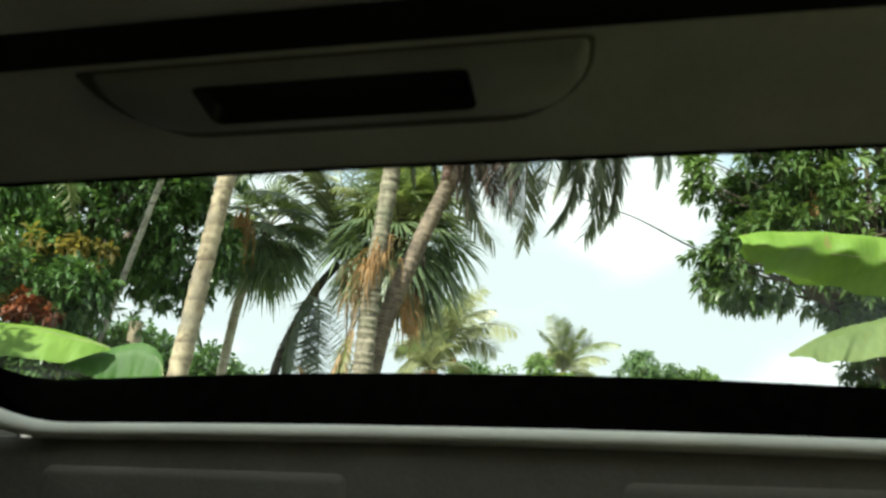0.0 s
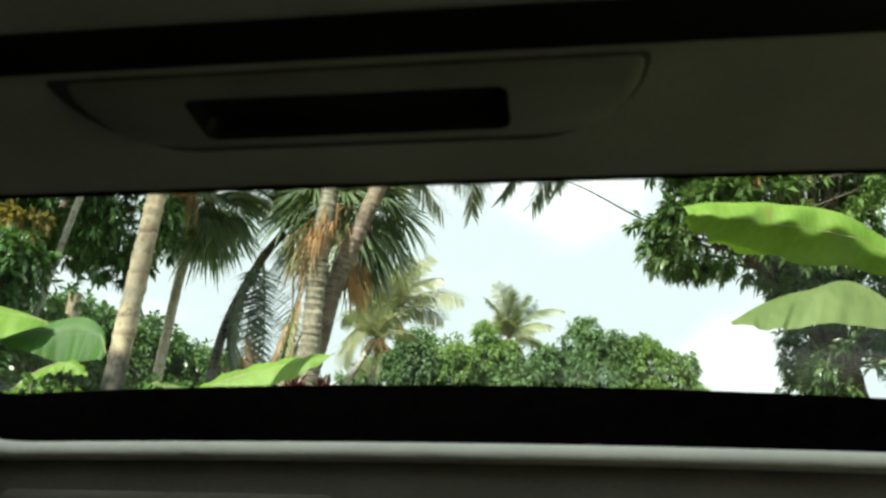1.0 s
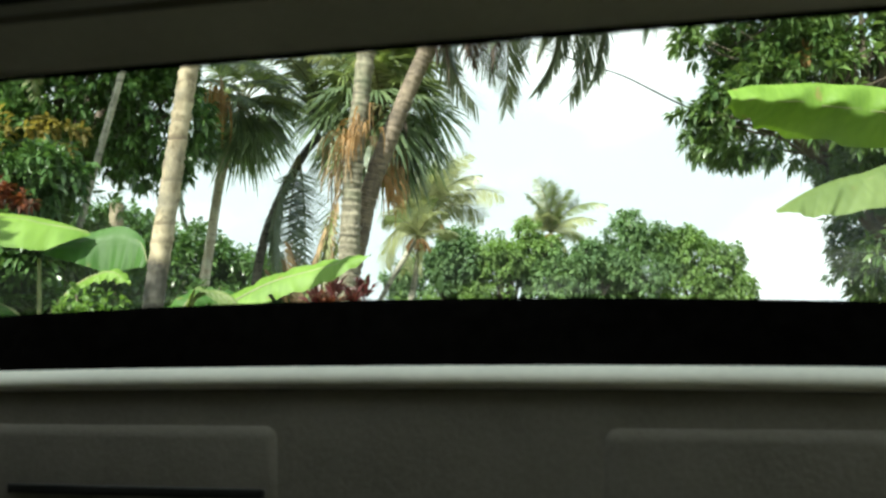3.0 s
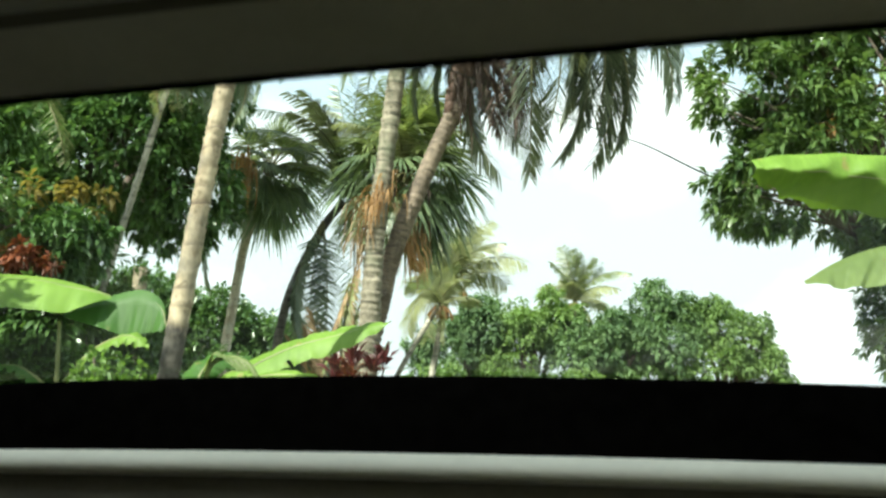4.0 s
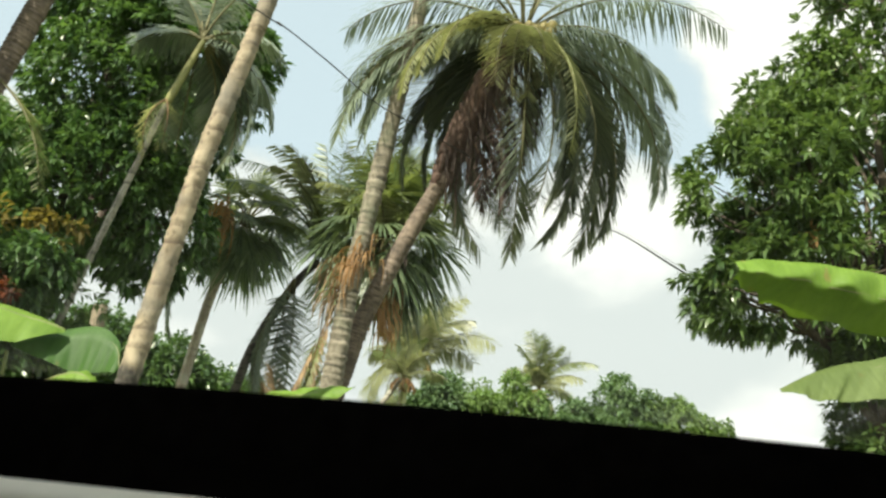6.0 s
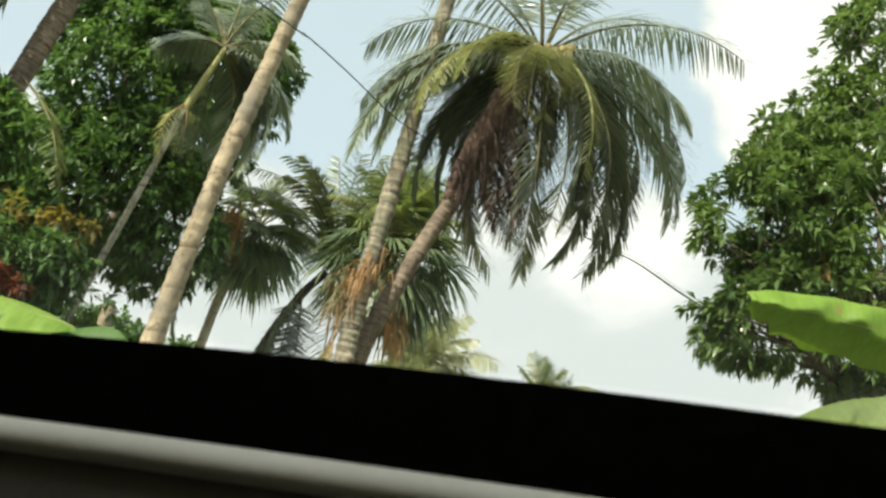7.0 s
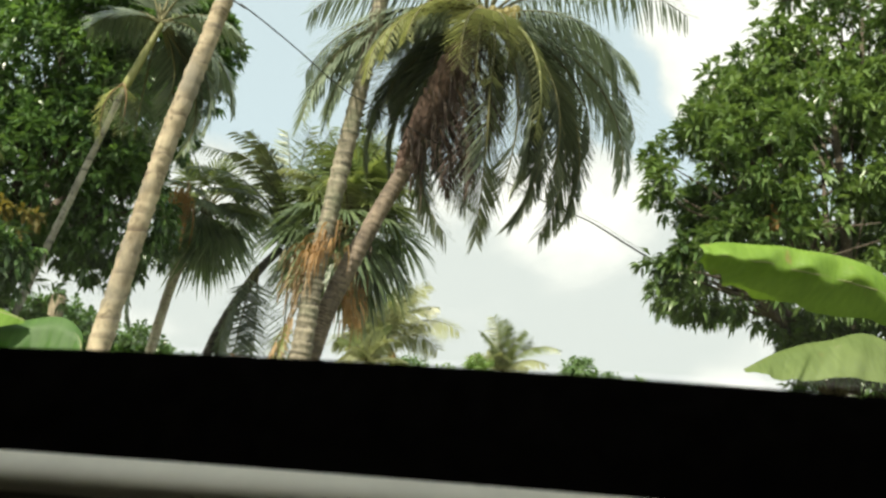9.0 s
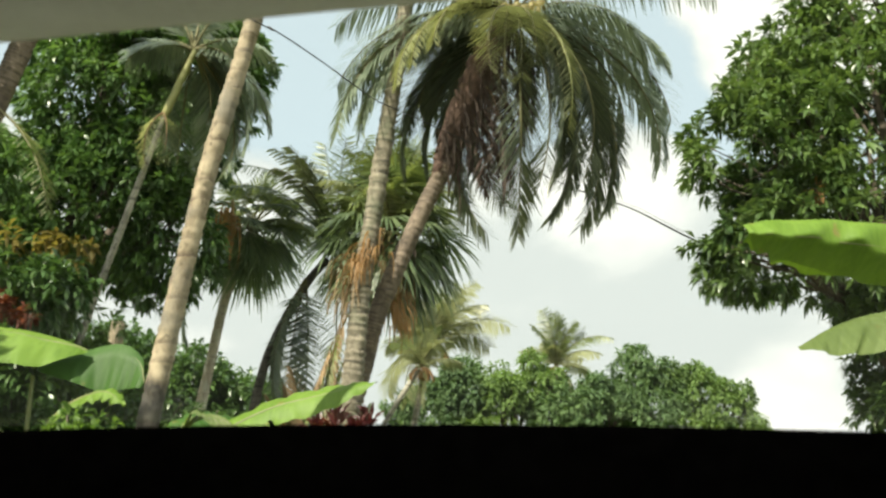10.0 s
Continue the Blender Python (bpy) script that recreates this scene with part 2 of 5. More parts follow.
M_PAD = plain_material("lighter_grey_pad", (0.169, 0.150, 0.123), (0.209, 0.187, 0.158), 0.85, 190.0, 0.3)
M_CARPET = plain_material("car_carpet", (0.05, 0.05, 0.048), (0.08, 0.078, 0.075), 0.95, 120.0, 0.5, 0.1)
M_PAINT = plain_material("car_paint", (0.55, 0.55, 0.54), (0.6, 0.6, 0.59), 0.3, 40.0, 0.02, 0.5)
M_CABLE = plain_material("black_cable", (0.02, 0.02, 0.02), (0.035, 0.035, 0.035), 0.6, 40.0)


def ground_material():
    m, nt, bsdf, out = shader("grassy_ground")
    a, f = noise_mix(nt, (0.045, 0.075, 0.02), (0.12, 0.13, 0.05), 3.0, 8.0)
    b, f2 = noise_mix(nt, (0.05, 0.09, 0.025), (0.17, 0.13, 0.08), 0.12, 4.0)
    nt.links.new(blend(nt, a, b, 0.5), bsdf.inputs["Base Color"])
    bsdf.inputs["Roughness"].default_value = 0.95
    bump(nt, bsdf, f, 0.8, 0.1)
    return m


def glass_material():
    """Clear, faintly green glass with a film of dust and wiped smears."""
    m, nt, bsdf, out = shader("window_glass")
    clear = nt.nodes.new("ShaderNodeBsdfTransparent")
    clear.inputs["Color"].default_value = (0.95, 0.965, 0.955, 1)
    gloss = nt.nodes.new("ShaderNodeBsdfGlossy")
    gloss.inputs["Roughness"].default_value = 0.02
    fr = nt.nodes.new("ShaderNodeFresnel")
    fr.inputs["IOR"].default_value = 1.08
    m1 = nt.nodes.new("ShaderNodeMixShader")
    nt.links.new(fr.outputs["Fac"], m1.inputs["Fac"])
    nt.links.new(clear.outputs["BSDF"], m1.inputs[1])
    nt.links.new(gloss.outputs["BSDF"], m1.inputs[2])
    film = nt.nodes.new("ShaderNodeBsdfTranslucent")
    film.inputs["Color"].default_value = (0.8, 0.82, 0.8, 1)
    smear, f = noise_mix(nt, (0.004, 0.004, 0.004), (0.07, 0.07, 0.07), 5.5, 5.0, 0.55, 0.8, stretch=(1.0, 0.6, 0.6))
    m2 = nt.nodes.new("ShaderNodeMixShader")
    nt.links.new(smear, m2.inputs["Fac"])
    nt.links.new(m1.outputs["Shader"], m2.inputs[1])
    nt.links.new(film.outputs["BSDF"], m2.inputs[2])
    nt.links.new(m2.outputs["Shader"], out.inputs["Surface"])
    return m


M_GROUND, M_GLASS = ground_material(), glass_material()


# ---- building helpers ----
def mesh_of(name, verts, faces, material, smooth=True):
    me = bpy.data.meshes.new(name)
    me.from_pydata([tuple(v) for v in verts], [], [tuple(f) for f in faces])
    me.materials.append(material)
    if smooth:
        me.polygons.foreach_set("use_smooth", [True] * len(me.polygons))
    me.update()
    return me


def part(name, data, parent=None, label=""):
    """One mesh object, under a thing or a part."""
    ob = new(name, data)
    if parent:
        ob.parent = parent
        if parent.parent is None:
            ob.matrix_parent_inverse = parent.matrix_basis.inverted()
    return tagged(ob, label)


def thing(name, place, label, category, group=""):
    ob = new(name)
    ob.empty_display_size = 0.2
    ob.matrix_basis = Matrix.Translation(place)
    return tagged(ob, label, category, group)


def spline(points, n):
    """n points along a smooth curve through the given ones."""
    p = np.array(points, float)
    if len(p) == 2:
        return p[0] + (p[1] - p[0]) * np.linspace(0, 1, n)[:, None]
    q = np.vstack([2 * p[0] - p[1], p, 2 * p[-1] - p[-2]])
    out = []
    for u in np.linspace(0, len(p) - 1 - 1e-9, n):
        i = int(u)
        t = u - i
        a, b, c, d = q[i:i + 4]
        out.append(0.5 * (2 * b + (c - a) * t + (2 * a - 5 * b + 4 * c - d) * t * t + (3 * b - a - 3 * c + d) * t ** 3))
    return np.array(out)


def tube(path, radii, sides=10, cap=True):
    """Vertices and faces of a tube along a path."""
    path = np.array(path, float)
    n = len(path)
    radii = np.broadcast_to(np.array(radii, float), (n,))
    tan = np.gradient(path, axis=0)
    tan /= np.linalg.norm(tan, axis=1)[:, None] + 1e-9
    side = np.cross(tan, np.array([0.13, 0.97, 0.2]))
    side /= np.linalg.norm(side, axis=1)[:, None] + 1e-9
    up = np.cross(side, tan)
    ang = np.arange(sides) * 2 * math.pi / sides
    v = path[:, None] + radii[:, None, None] * (np.cos(ang)[None, :, None] * side[:, None] + np.sin(ang)[None, :, None] * up[:, None])
    f = [(i * sides + j, i * sides + (j + 1) % sides, (i + 1) * sides + (j + 1) % sides, (i + 1) * sides + j) for i in range(n - 1) for j in range(sides)]
    if cap:
        f += [tuple(range(sides))[::-1], tuple(range((n - 1) * sides, n * sides))]
    return v.reshape(-1, 3), f


def joined(pieces):
    vs, fs, k = [], [], 0
    for v, f in pieces:
        vs.append(np.asarray(v))
        fs += [tuple(i + k for i in q) for q in f]
        k += len(v)
    return np.vstack(vs), fs


def palm_trunk(points, r0, r1, ring, depth, material, rng, name="trunk", flare=0.35):
    """A palm stem with leaf-scar rings, swollen at its foot."""
    path = spline(points, 40)
    length = np.linalg.norm(np.diff(path, axis=0), axis=1).sum()
    n = int(length / (ring / 5))
    path = spline(points, n)
    s = np.linspace(0, length, n)
    r = r0 + (r1 - r0) * s / length
    r = r * (1 + flare * np.exp(-s / 0.35))
    ph = (s / ring + 0.35 * np.sin(s * 3.1 + rng.random() * 6) + 0.2 * np.sin(s * 7.7)) % 1.0
    r = r * (1 + depth * (ph ** 3)) * (1 + 0.03 * np.sin(s * 2.3 + rng.random() * 6))
    v, f = tube(path, r, 14)
    v += rng.normal(0, 0.004, v.shape)
    return mesh_of(name, v, f, material)


def frond_path(base, tip, el0, n=26):
    """A rib that leaves its base at the elevation el0 (degrees) and bends down, or up, to its tip."""
    base, tip = np.array(base, float), np.array(tip, float)
    d = tip - base
    h = math.hypot(d[0], d[1])
    want = math.atan2(d[2], h)
    el0 = min(el0, math.degrees(want) + 35)
    best = None
    t = np.linspace(0, 1, n)
    for droop in np.linspace(-0.6, 3.0, 91):
        el = math.radians(el0) - droop * t ** 1.25
        x = np.concatenate([[0], np.cumsum(np.cos(el[:-1]))])
        z = np.concatenate([[0], np.cumsum(np.sin(el[:-1]))])
        e = abs(math.atan2(z[-1], x[-1]) - want)
        if best is None or e < best[0]:
            best = (e, x, z)
    _, x, z = best
    k = math.hypot(h, d[2]) / math.hypot(x[-1], z[-1])
    az = math.atan2(d[1], d[0]) if h > 0.02 else 0.0
    p = np.stack([base[0] + k * x * math.cos(az), base[1] + k * x * math.sin(az), base[2] + k * z], 1)
    p += np.outer(t, tip - p[-1])
    return p


def leaflets(path, count, length, width, rng, hang=0.5, start=0.14, fold=0.45, ragged=0.1, sweep=0.0, twist=0.0):
    """Leaflets down both sides of a rib: narrow tapered blades that sag."""
    n = len(path)
    tan = np.gradient(path, axis=0)
    tan /= np.linalg.norm(tan, axis=1)[:, None]
    lat = np.cross(tan, (0, 0, 1.0))
    ln = np.linalg.norm(lat, axis=1)[:, None]
    lat = np.where(ln > 0.15, lat / (ln + 1e-9), lat[np.argmax(ln)] / (ln.max() + 1e-9))
    nor = np.cross(lat, tan)
    turn = radians(twist) * np.linspace(0, 1, n)[:, None] ** 0.7
    lat, nor = lat * np.cos(turn) + nor * np.sin(turn), nor * np.cos(turn) - lat * np.sin(turn)
    vs, fs, k = [], [], 0
    down = np.array([0, 0, -1.0])
    for side in (-1, 1):
        for u in np.linspace(start, 1.0, count):
            u = min(1, max(0, u + rng.normal(0, 0.006)))
            a = u * (n - 1)
            i = min(int(a), n - 2)
            w = a - i
            p = path[i] * (1 - w) + path[i + 1] * w
            t, l, m = tan[i], lat[i] * side, nor[i]
            prof = (0.55 + 0.45 * math.sin(math.pi * min(1, 0.15 + u * 0.75))) * (1 - 0.4 * max(0, (u - 0.72) / 0.28))
            L = length * prof * (1 + rng.normal(0, ragged))
            fw = 0.35 + 0.3 * u + 0.35 * max(0.0, -t[2]) ** 1.5 + sweep
            hang_u = hang * (1 - 0.8 * abs(t[2]))
            d0 = l * 1.0 + t * fw - m * fold * 0.2 + down * hang_u * 0.6 + rng.normal(0, 0.09, 3)
            d0 /= np.linalg.norm(d0)
            d1 = d0 + down * hang_u * (0.15 + 0.25 * rng.random())
            d1 /= np.linalg.norm(d1)
            d2 = d1 + down * (0.05 + hang_u * 0.35)
            d2 /= np.linalg.norm(d2)
            q0, q1, q2, q3 = p, p + d0 * L * 0.3, p + d0 * L * 0.3 + d1 * L * 0.4, p + d0 * L * 0.3 + d1 * L * 0.4 + d2 * L * 0.3
            wv = np.cross(d1, l + 0.3 * m)
            nw = np.linalg.norm(wv)
            wv = (t if nw < 0.1 else wv / nw) * width * 0.5 * (0.8 + 0.4 * rng.random())
            vs += [q0 - wv * 0.5, q0 + wv * 0.5, q1 - wv, q1 + wv, q2 - wv * 0.62, q2 + wv * 0.62, q3]
            fs += [(k, k + 1, k + 3, k + 2), (k + 2, k + 3, k + 5, k + 4), (k + 4, k + 5, k + 6)]
            k += 7
    return np.array(vs), fs


def frond(parent, base, tip, el0, leaf, rib, rng, count=58, length=0.75, width=0.045, hang=0.5, thick=0.03, start=0.14, name="frond", label="", sweep=0.0, twist=0.0):
    """One feather leaf: its rib, with the leaflets as a part of it."""
    path = frond_path(base, tip, el0)
    v, f = tube(path, np.linspace(thick, thick * 0.2, len(path)), 6)
    ob = part(name, mesh_of(name, v, f, rib), parent, label)
    v, f = leaflets(path, count, length, width, rng, hang, start, sweep=sweep, twist=twist)
    part("frond_blade", mesh_of("frond_blade", v, f, leaf), ob)
    return ob


def leaf_cloud(centres, outward, leaves, length, width, rng, spread=1.0, droop=0.35, folded=0.25):
    """Whorls of pointed leaves, folded along the midrib, round each centre."""
    c = np.repeat(np.array(centres), leaves, axis=0)
    o = np.repeat(np.array(outward), leaves, axis=0)
    n = len(c)
    d = o * 0.55 + rng.normal(0, spread * 0.62, (n, 3))
    d[:, 2] -= droop
    d /= np.linalg.norm(d, axis=1)[:, None]
    side = np.cross(d, rng.normal(0, 0.35, (n, 3)) + np.array([0, 0, 1.0]))
    side /= np.linalg.norm(side, axis=1)[:, None] + 1e-9
    nor = np.cross(side, d)
    L = (length * rng.uniform(0.65, 1.2, n))[:, None]
    wd = (width * rng.uniform(0.75, 1.2, n))[:, None] * 0.5
    b = c + d * L * 0.12
    m = b + d * L * 0.5 + nor * L * 0.03
    t = b + d * L * 0.98 - np.array([0, 0, 1.0]) * L * 0.22
    up = nor * wd * folded
    v = np.stack([b, m - side * wd + up, m, m + side * wd + up, t], 1).reshape(-1, 3)
    k = np.arange(n) * 5
    f = np.stack([np.stack([k, k + 1, k + 2], 1), np.stack([k, k + 2, k + 3], 1), np.stack([k + 2, k + 1, k + 4], 1), np.stack([k + 3, k + 2, k + 4], 1)], 1).reshape(-1, 3)
    me = bpy.data.meshes.new("leaves")
    me.vertices.add(len(v))
    me.vertices.foreach_set("co", v.ravel())
    me.loops.add(f.size)
    me.loops.foreach_set("vertex_index", f.ravel())
    me.polygons.add(len(f))
    me.polygons.foreach_set("loop_start", np.arange(len(f)) * 3)
    me.update(calc_edges=True)
    me.validate()
    return me


def blob_points(blobs, count, rng, inner=0.55, gap=0.0, gap_scale=1.1, half=None):
    """Points in the outer shells of overlapping lobes, with holes where a noise is low; each with its outward direction."""
    vol = np.array([b[3] * b[4] + b[3] * b[5] + b[4] * b[5] for b in blobs])
    out, dirs = [], []
    while len(out) < count:
        b = blobs[rng.choice(len(blobs), p=vol / vol.sum())]
        d = rng.normal(0, 1, 3)
        d /= np.linalg.norm(d)
        r = inner + (1 - inner) * rng.random() ** 0.6
        lump = 1 + 0.16 * noise.noise(Vector(d * 2.3 + np.array(b[:3])))
        p = np.array(b[:3]) + d * r * lump * np.array(b[3:6])
        if half and half(p):
            continue
        if gap and noise.noise(Vector(p * gap_scale)) < gap - 0.5:
            continue
        deep = False
        for q in blobs:
            if q is not b and np.linalg.norm((p - np.array(q[:3])) / np.array(q[3:6])) < inner * 0.9:
                deep = True
                break
        if deep:
            continue
        out.append(p)
        dirs.append(d)
    return np.array(out), np.array(dirs)


def broad_tree(name, foot, fork, trunk_r, blobs, label, rng, leaf, whorls=1800, leaves=9, length=0.2, width=0.055, gap=0.25, inner=0.55, twigs=60, droop=0.35, extra=(), half=None, group=""):
    """A branching tree: tapered trunk, limbs to each lobe of the crown, twigs and whorls of leaves."""
    ob = thing(name, foot, label, "tree", group)
    foot, fork = np.array(foot, float), np.array(fork, float)
    mid = (foot + fork) / 2 + np.array([0.12, 0.05, 0])
    path = spline([foot, mid, fork], 24)
    r = np.linspace(trunk_r * 1.15, trunk_r * 0.7, 24)
    r[:5] *= np.linspace(1.35, 1.02, 5)
    v, f = tube(path, r, 12)
    part("trunk", mesh_of("trunk", v + rng.normal(0, 0.01, v.shape), f, M_BARK_TREE), ob)
    for b in blobs:
        c = np.array(b[:3])
        bend = (fork + c) / 2 + np.array([rng.normal(0, 0.2), rng.normal(0, 0.2), 0.25])
        limb = spline([fork - np.array([0, 0, 0.15]), bend, c], 18)
        v, f = tube(limb, np.linspace(trunk_r * 0.5, 0.03, 18), 8)
        pieces = [(v, f)]
        for _ in range(max(3, twigs // len(blobs))):
            d = rng.normal(0, 1, 3)
            d[2] = abs(d[2]) * 0.6 - 0.1
            d /= np.linalg.norm(d)
            a = limb[rng.integers(8, 18)]
            e = c + d * np.array(b[3:6]) * 0.8
            pieces.append(tube(spline([a, (a + e) / 2 + rng.normal(0, 0.12, 3), e], 8), np.linspace(0.03, 0.007, 8), 5))
        v, f = joined(pieces)
        part("limb", mesh_of("limb", v, f, M_BARK_TREE), ob)
    p, d = blob_points(blobs, whorls, rng, inner, gap, half=half)
    me = leaf_cloud(p, d, leaves, length, width, rng, droop=droop)
    me.materials.append(leaf)
    part("crown", me, ob)
    for (eb, n, mat, lab) in extra:
        p, d = blob_points(eb, n, rng, 0.3, 0.0)
        me = leaf_cloud(p, d, leaves, length, width, rng, droop=droop)
        me.materials.append(mat)
        part("young_leaves", me, ob, lab)
    return ob


# ---- ground ----
def ground():
    xs = np.concatenate([-np.geomspace(2500, 12, 18), np.linspace(-11, 11, 24), np.geomspace(12, 2500, 18)])
    ys = np.concatenate([-np.geomspace(2500, 12, 14), np.linspace(-11, 40, 32), np.geomspace(44, 2500, 14)])
    v = []
    for y in ys:
        for x in xs:
            far = min(1.0, max(0.0, (abs(x) + abs(y) - 6) / 20))
            v.append((x, y, -0.02 + 0.14 * far * noise.noise((x * 0.15, y * 0.15, 0))))
    f = [(j * len(xs) + i, j * len(xs) + i + 1, (j + 1) * len(xs) + i + 1, (j + 1) * len(xs) + i) for j in range(len(ys) - 1) for i in range(len(xs) - 1)]
    ob = new("ground", mesh_of("ground", v, f, M_GROUND))
    tagged(ob, "grassy ground with bare earth patches", "ground", kind="structure")


ground()


# ---- inside the car: the rear window and its surrounds, in the car's own axes ----
CAR = Matrix.Rotation(radians(-11.285), 4, "Z")


def car_points(v):
    return [CAR @ Vector(p) for p in v]


def window_loop(left, right, nb, zb, cb, nt, zt, ct, rad, steps=9, long=36):
    """A closed loop round the raked window: bottom, sides and top, with round corners."""
    h = math.hypot(nt - nb, zt - zb)

    def at_edge(s, q):
        zl = zb - cb * (s + 0.224) ** 2
        zu = zt - ct * (s + 0.224) ** 2
        return (s, nb + (nt - nb) * q, zl + (zu - zl) * q)
    rq = rad / h
    pts = []
    for s in np.linspace(left + rad, right - rad, long):
        pts.append(at_edge(s, 0))
    for a in np.linspace(0, math.pi / 2, steps)[1:]:
        pts.append(at_edge(right - rad + rad * math.sin(a), rq * (1 - math.cos(a))))
    for a in np.linspace(0, math.pi / 2, steps)[:]:
        pts.append(at_edge(right - rad + rad * math.cos(a), 1 - rq * (1 - math.sin(a))))
    for s in np.linspace(right - rad, left + rad, long)[1:]:
        pts.append(at_edge(s, 1))
    for a in np.linspace(0, math.pi / 2, steps)[1:]:
        pts.append(at_edge(left + rad - rad * math.sin(a), 1 - rq * (1 - math.cos(a))))
    for a in np.linspace(0, math.pi / 2, steps)[:-1]:
        pts.append(at_edge(left + rad - rad * math.cos(a), rq * (1 - math.sin(a))))
    return pts


def loft(name, loops, material, parent=None, label=""):
    """Skin over a row of closed loops."""
    n = len(loops[0])
    v = [p for l in loops for p in l]
    f = [(k * n + i, k * n + (i + 1) % n, (k + 1) * n + (i + 1) % n, (k + 1) * n + i) for k in range(len(loops) - 1) for i in range(n)]
    return part(name, mesh_of(name, car_points(v), f, material), parent, label)


def box_mesh(name, x0, x1, y0, y1, z0, z1, material, bev=0.0, segs=3):
    bm = bmesh.new()
    bmesh.ops.create_cube(bm, size=1.0)
    for v in bm.verts:
        v.co = ((x0 + x1) / 2 + v.co.x * (x1 - x0), (y0 + y1) / 2 + v.co.y * (y1 - y0), (z0 + z1) / 2 + v.co.z * (z1 - z0))
    if bev:
        bmesh.ops.bevel(bm, geom=bm.edges[:], offset=bev, segments=segs, affect="EDGES", profile=0.5)
    bmesh.ops.transform(bm, matrix=CAR, verts=bm.verts)
    me = bpy.data.meshes.new(name)
    bm.to_mesh(me)
    bm.free()
    me.materials.append(material)
    return me


def rear_window():
    win = tagged(new("window_1"), "raked car window with black border, clear glass", "car window", kind="structure")
    L, R = -0.778, 0.74
    glass = window_loop(L, R, 0.950, 1.371, 0.051, 0.582, 1.489, 0.010, 0.085)
    wide = window_loop(L - 0.004, R + 0.03, 0.968, 1.354, 0.047, 0.566, 1.512, 0.010, 0.12)
    inner = window_loop(L - 0.006, R + 0.035, 0.944, 1.326, 0.030, 0.561, 1.508, 0.010, 0.12)
    low = window_loop(L - 0.010, R + 0.05, 0.935, 1.293, 0.019, 0.556, 1.512, 0.010, 0.13)
    # the pane, a thin slab
    ss, k = np.linspace(L - 0.003, R + 0.003, 40), 40
    v = [(s, 0.950 + 0.003 - 0.368 * q, (1.371 - 0.051 * (s + 0.224) ** 2) * (1 - q) + (1.489 - 0.010 * (s + 0.224) ** 2) * q + 0.004) for q in (0.0, 0.5, 1.0) for s in ss]
    f = [(j * k + i, j * k + i + 1, (j + 1) * k + i + 1, (j + 1) * k + i) for j in range(2) for i in range(k - 1)]
    pane = part("pane", mesh_of("pane", car_points(v), f, M_GLASS), win)
    pane.visible_shadow = False
    loft("black_border", [[(s, y - 0.003, z - 0.002) for s, y, z in wide], glass, [(s, y - 0.006, z - 0.004) for s, y, z in glass], inner, low], M_BLACK, win, "matt black border of the glass and rubber seal")
    return L, R


def rear_trim(L, R):
    def lp(e, nb, zb, nt=0.551, zt=1.52):
        return window_loop(L - e + 0.038, R + e, nb, zb, 0.019, nt, zt, 0.010, 0.13 + 0.3 * max(0, e - 0.05))
    ob = tagged(new("trim"), "cream plastic trim strip under the car window", "window trim", kind="structure")
    loops = [lp(0.050, 0.936, 1.301), lp(0.050, 0.930, 1.3058), lp(0.052, 0.922, 1.307), lp(0.055, 0.912, 1.3060), lp(0.058, 0.904, 1.3025), lp(0.061, 0.8995, 1.2975), lp(0.063, 0.8985, 1.2925), lp(0.064, 0.902, 1.2885), lp(0.064, 0.912, 1.286)]
    loft("trim_strip", loops, M_TRIM, ob)
    # the panel below and beside the window: one sheet from the strip down to the floor
    xs = np.linspace(-1.05, 1.0, 48)
    rows = [(0.916, 1.289), (0.9105, 1.282), (0.909, 1.268), (0.907, 1.24), (0.903, 1.20), (0.897, 1.10), (0.893, 0.95), (0.891, 0.70), (0.891, 0.42)]
    v = []
    for n, z in rows:
        for s in xs:
            crown = 0.019 * (s + 0.224) ** 2 if z > 1.19 else 0.0
            v.append((s, n, z - crown))
    m = len(xs)
    f = [(k * m + i, (k + 1) * m + i, (k + 1) * m + i + 1, k * m + i + 1) for k in range(len(rows) - 1) for i in range(m - 1)]
    wall = new("wall_rear", mesh_of("wall_rear", car_points(v), f, M_PANEL))
    tagged(wall, "grey-brown moulded panel below the car window", "car panel", kind="structure")
    # two lighter pads standing proud of the panel, the one with a grip slot
    for x0, x1, slot in ((-0.68, -0.292, True), (0.013, 0.54, False)):
        bm = bmesh.new()
        bmesh.ops.create_cube(bm, size=1.0)
        for q in bm.verts:
            top = q.co.z > 0
            x = (x0 if q.co.x < 0 else x1)
            if not top:
                x += 0.035 if q.co.x > 0 else -0.035
            q.co = (x, 0.9005 if q.co.y < 0 else 0.923, 1.253 if top else 1.02)
        bmesh.ops.bevel(bm, geom=bm.edges[:], offset=0.013, segments=5, affect="EDGES", profile=0.5)
        bmesh.ops.transform(bm, matrix=CAR, verts=bm.verts)
        me = bpy.data.meshes.new("pad")
        bm.to_mesh(me)
        bm.free()
        me.materials.append(M_PAD)
        me.polygons.foreach_set("use_smooth", [True] * len(me.polygons))
        pad = part("pad", me, wall, "lighter grey moulded pad")
        if slot:
            part("grip_slot", box_mesh("grip_slot", -0.57, -0.30, 0.894, 0.900, 1.186, 1.195, M_DARK_PLASTIC, 0.002), pad, "narrow dark slot")


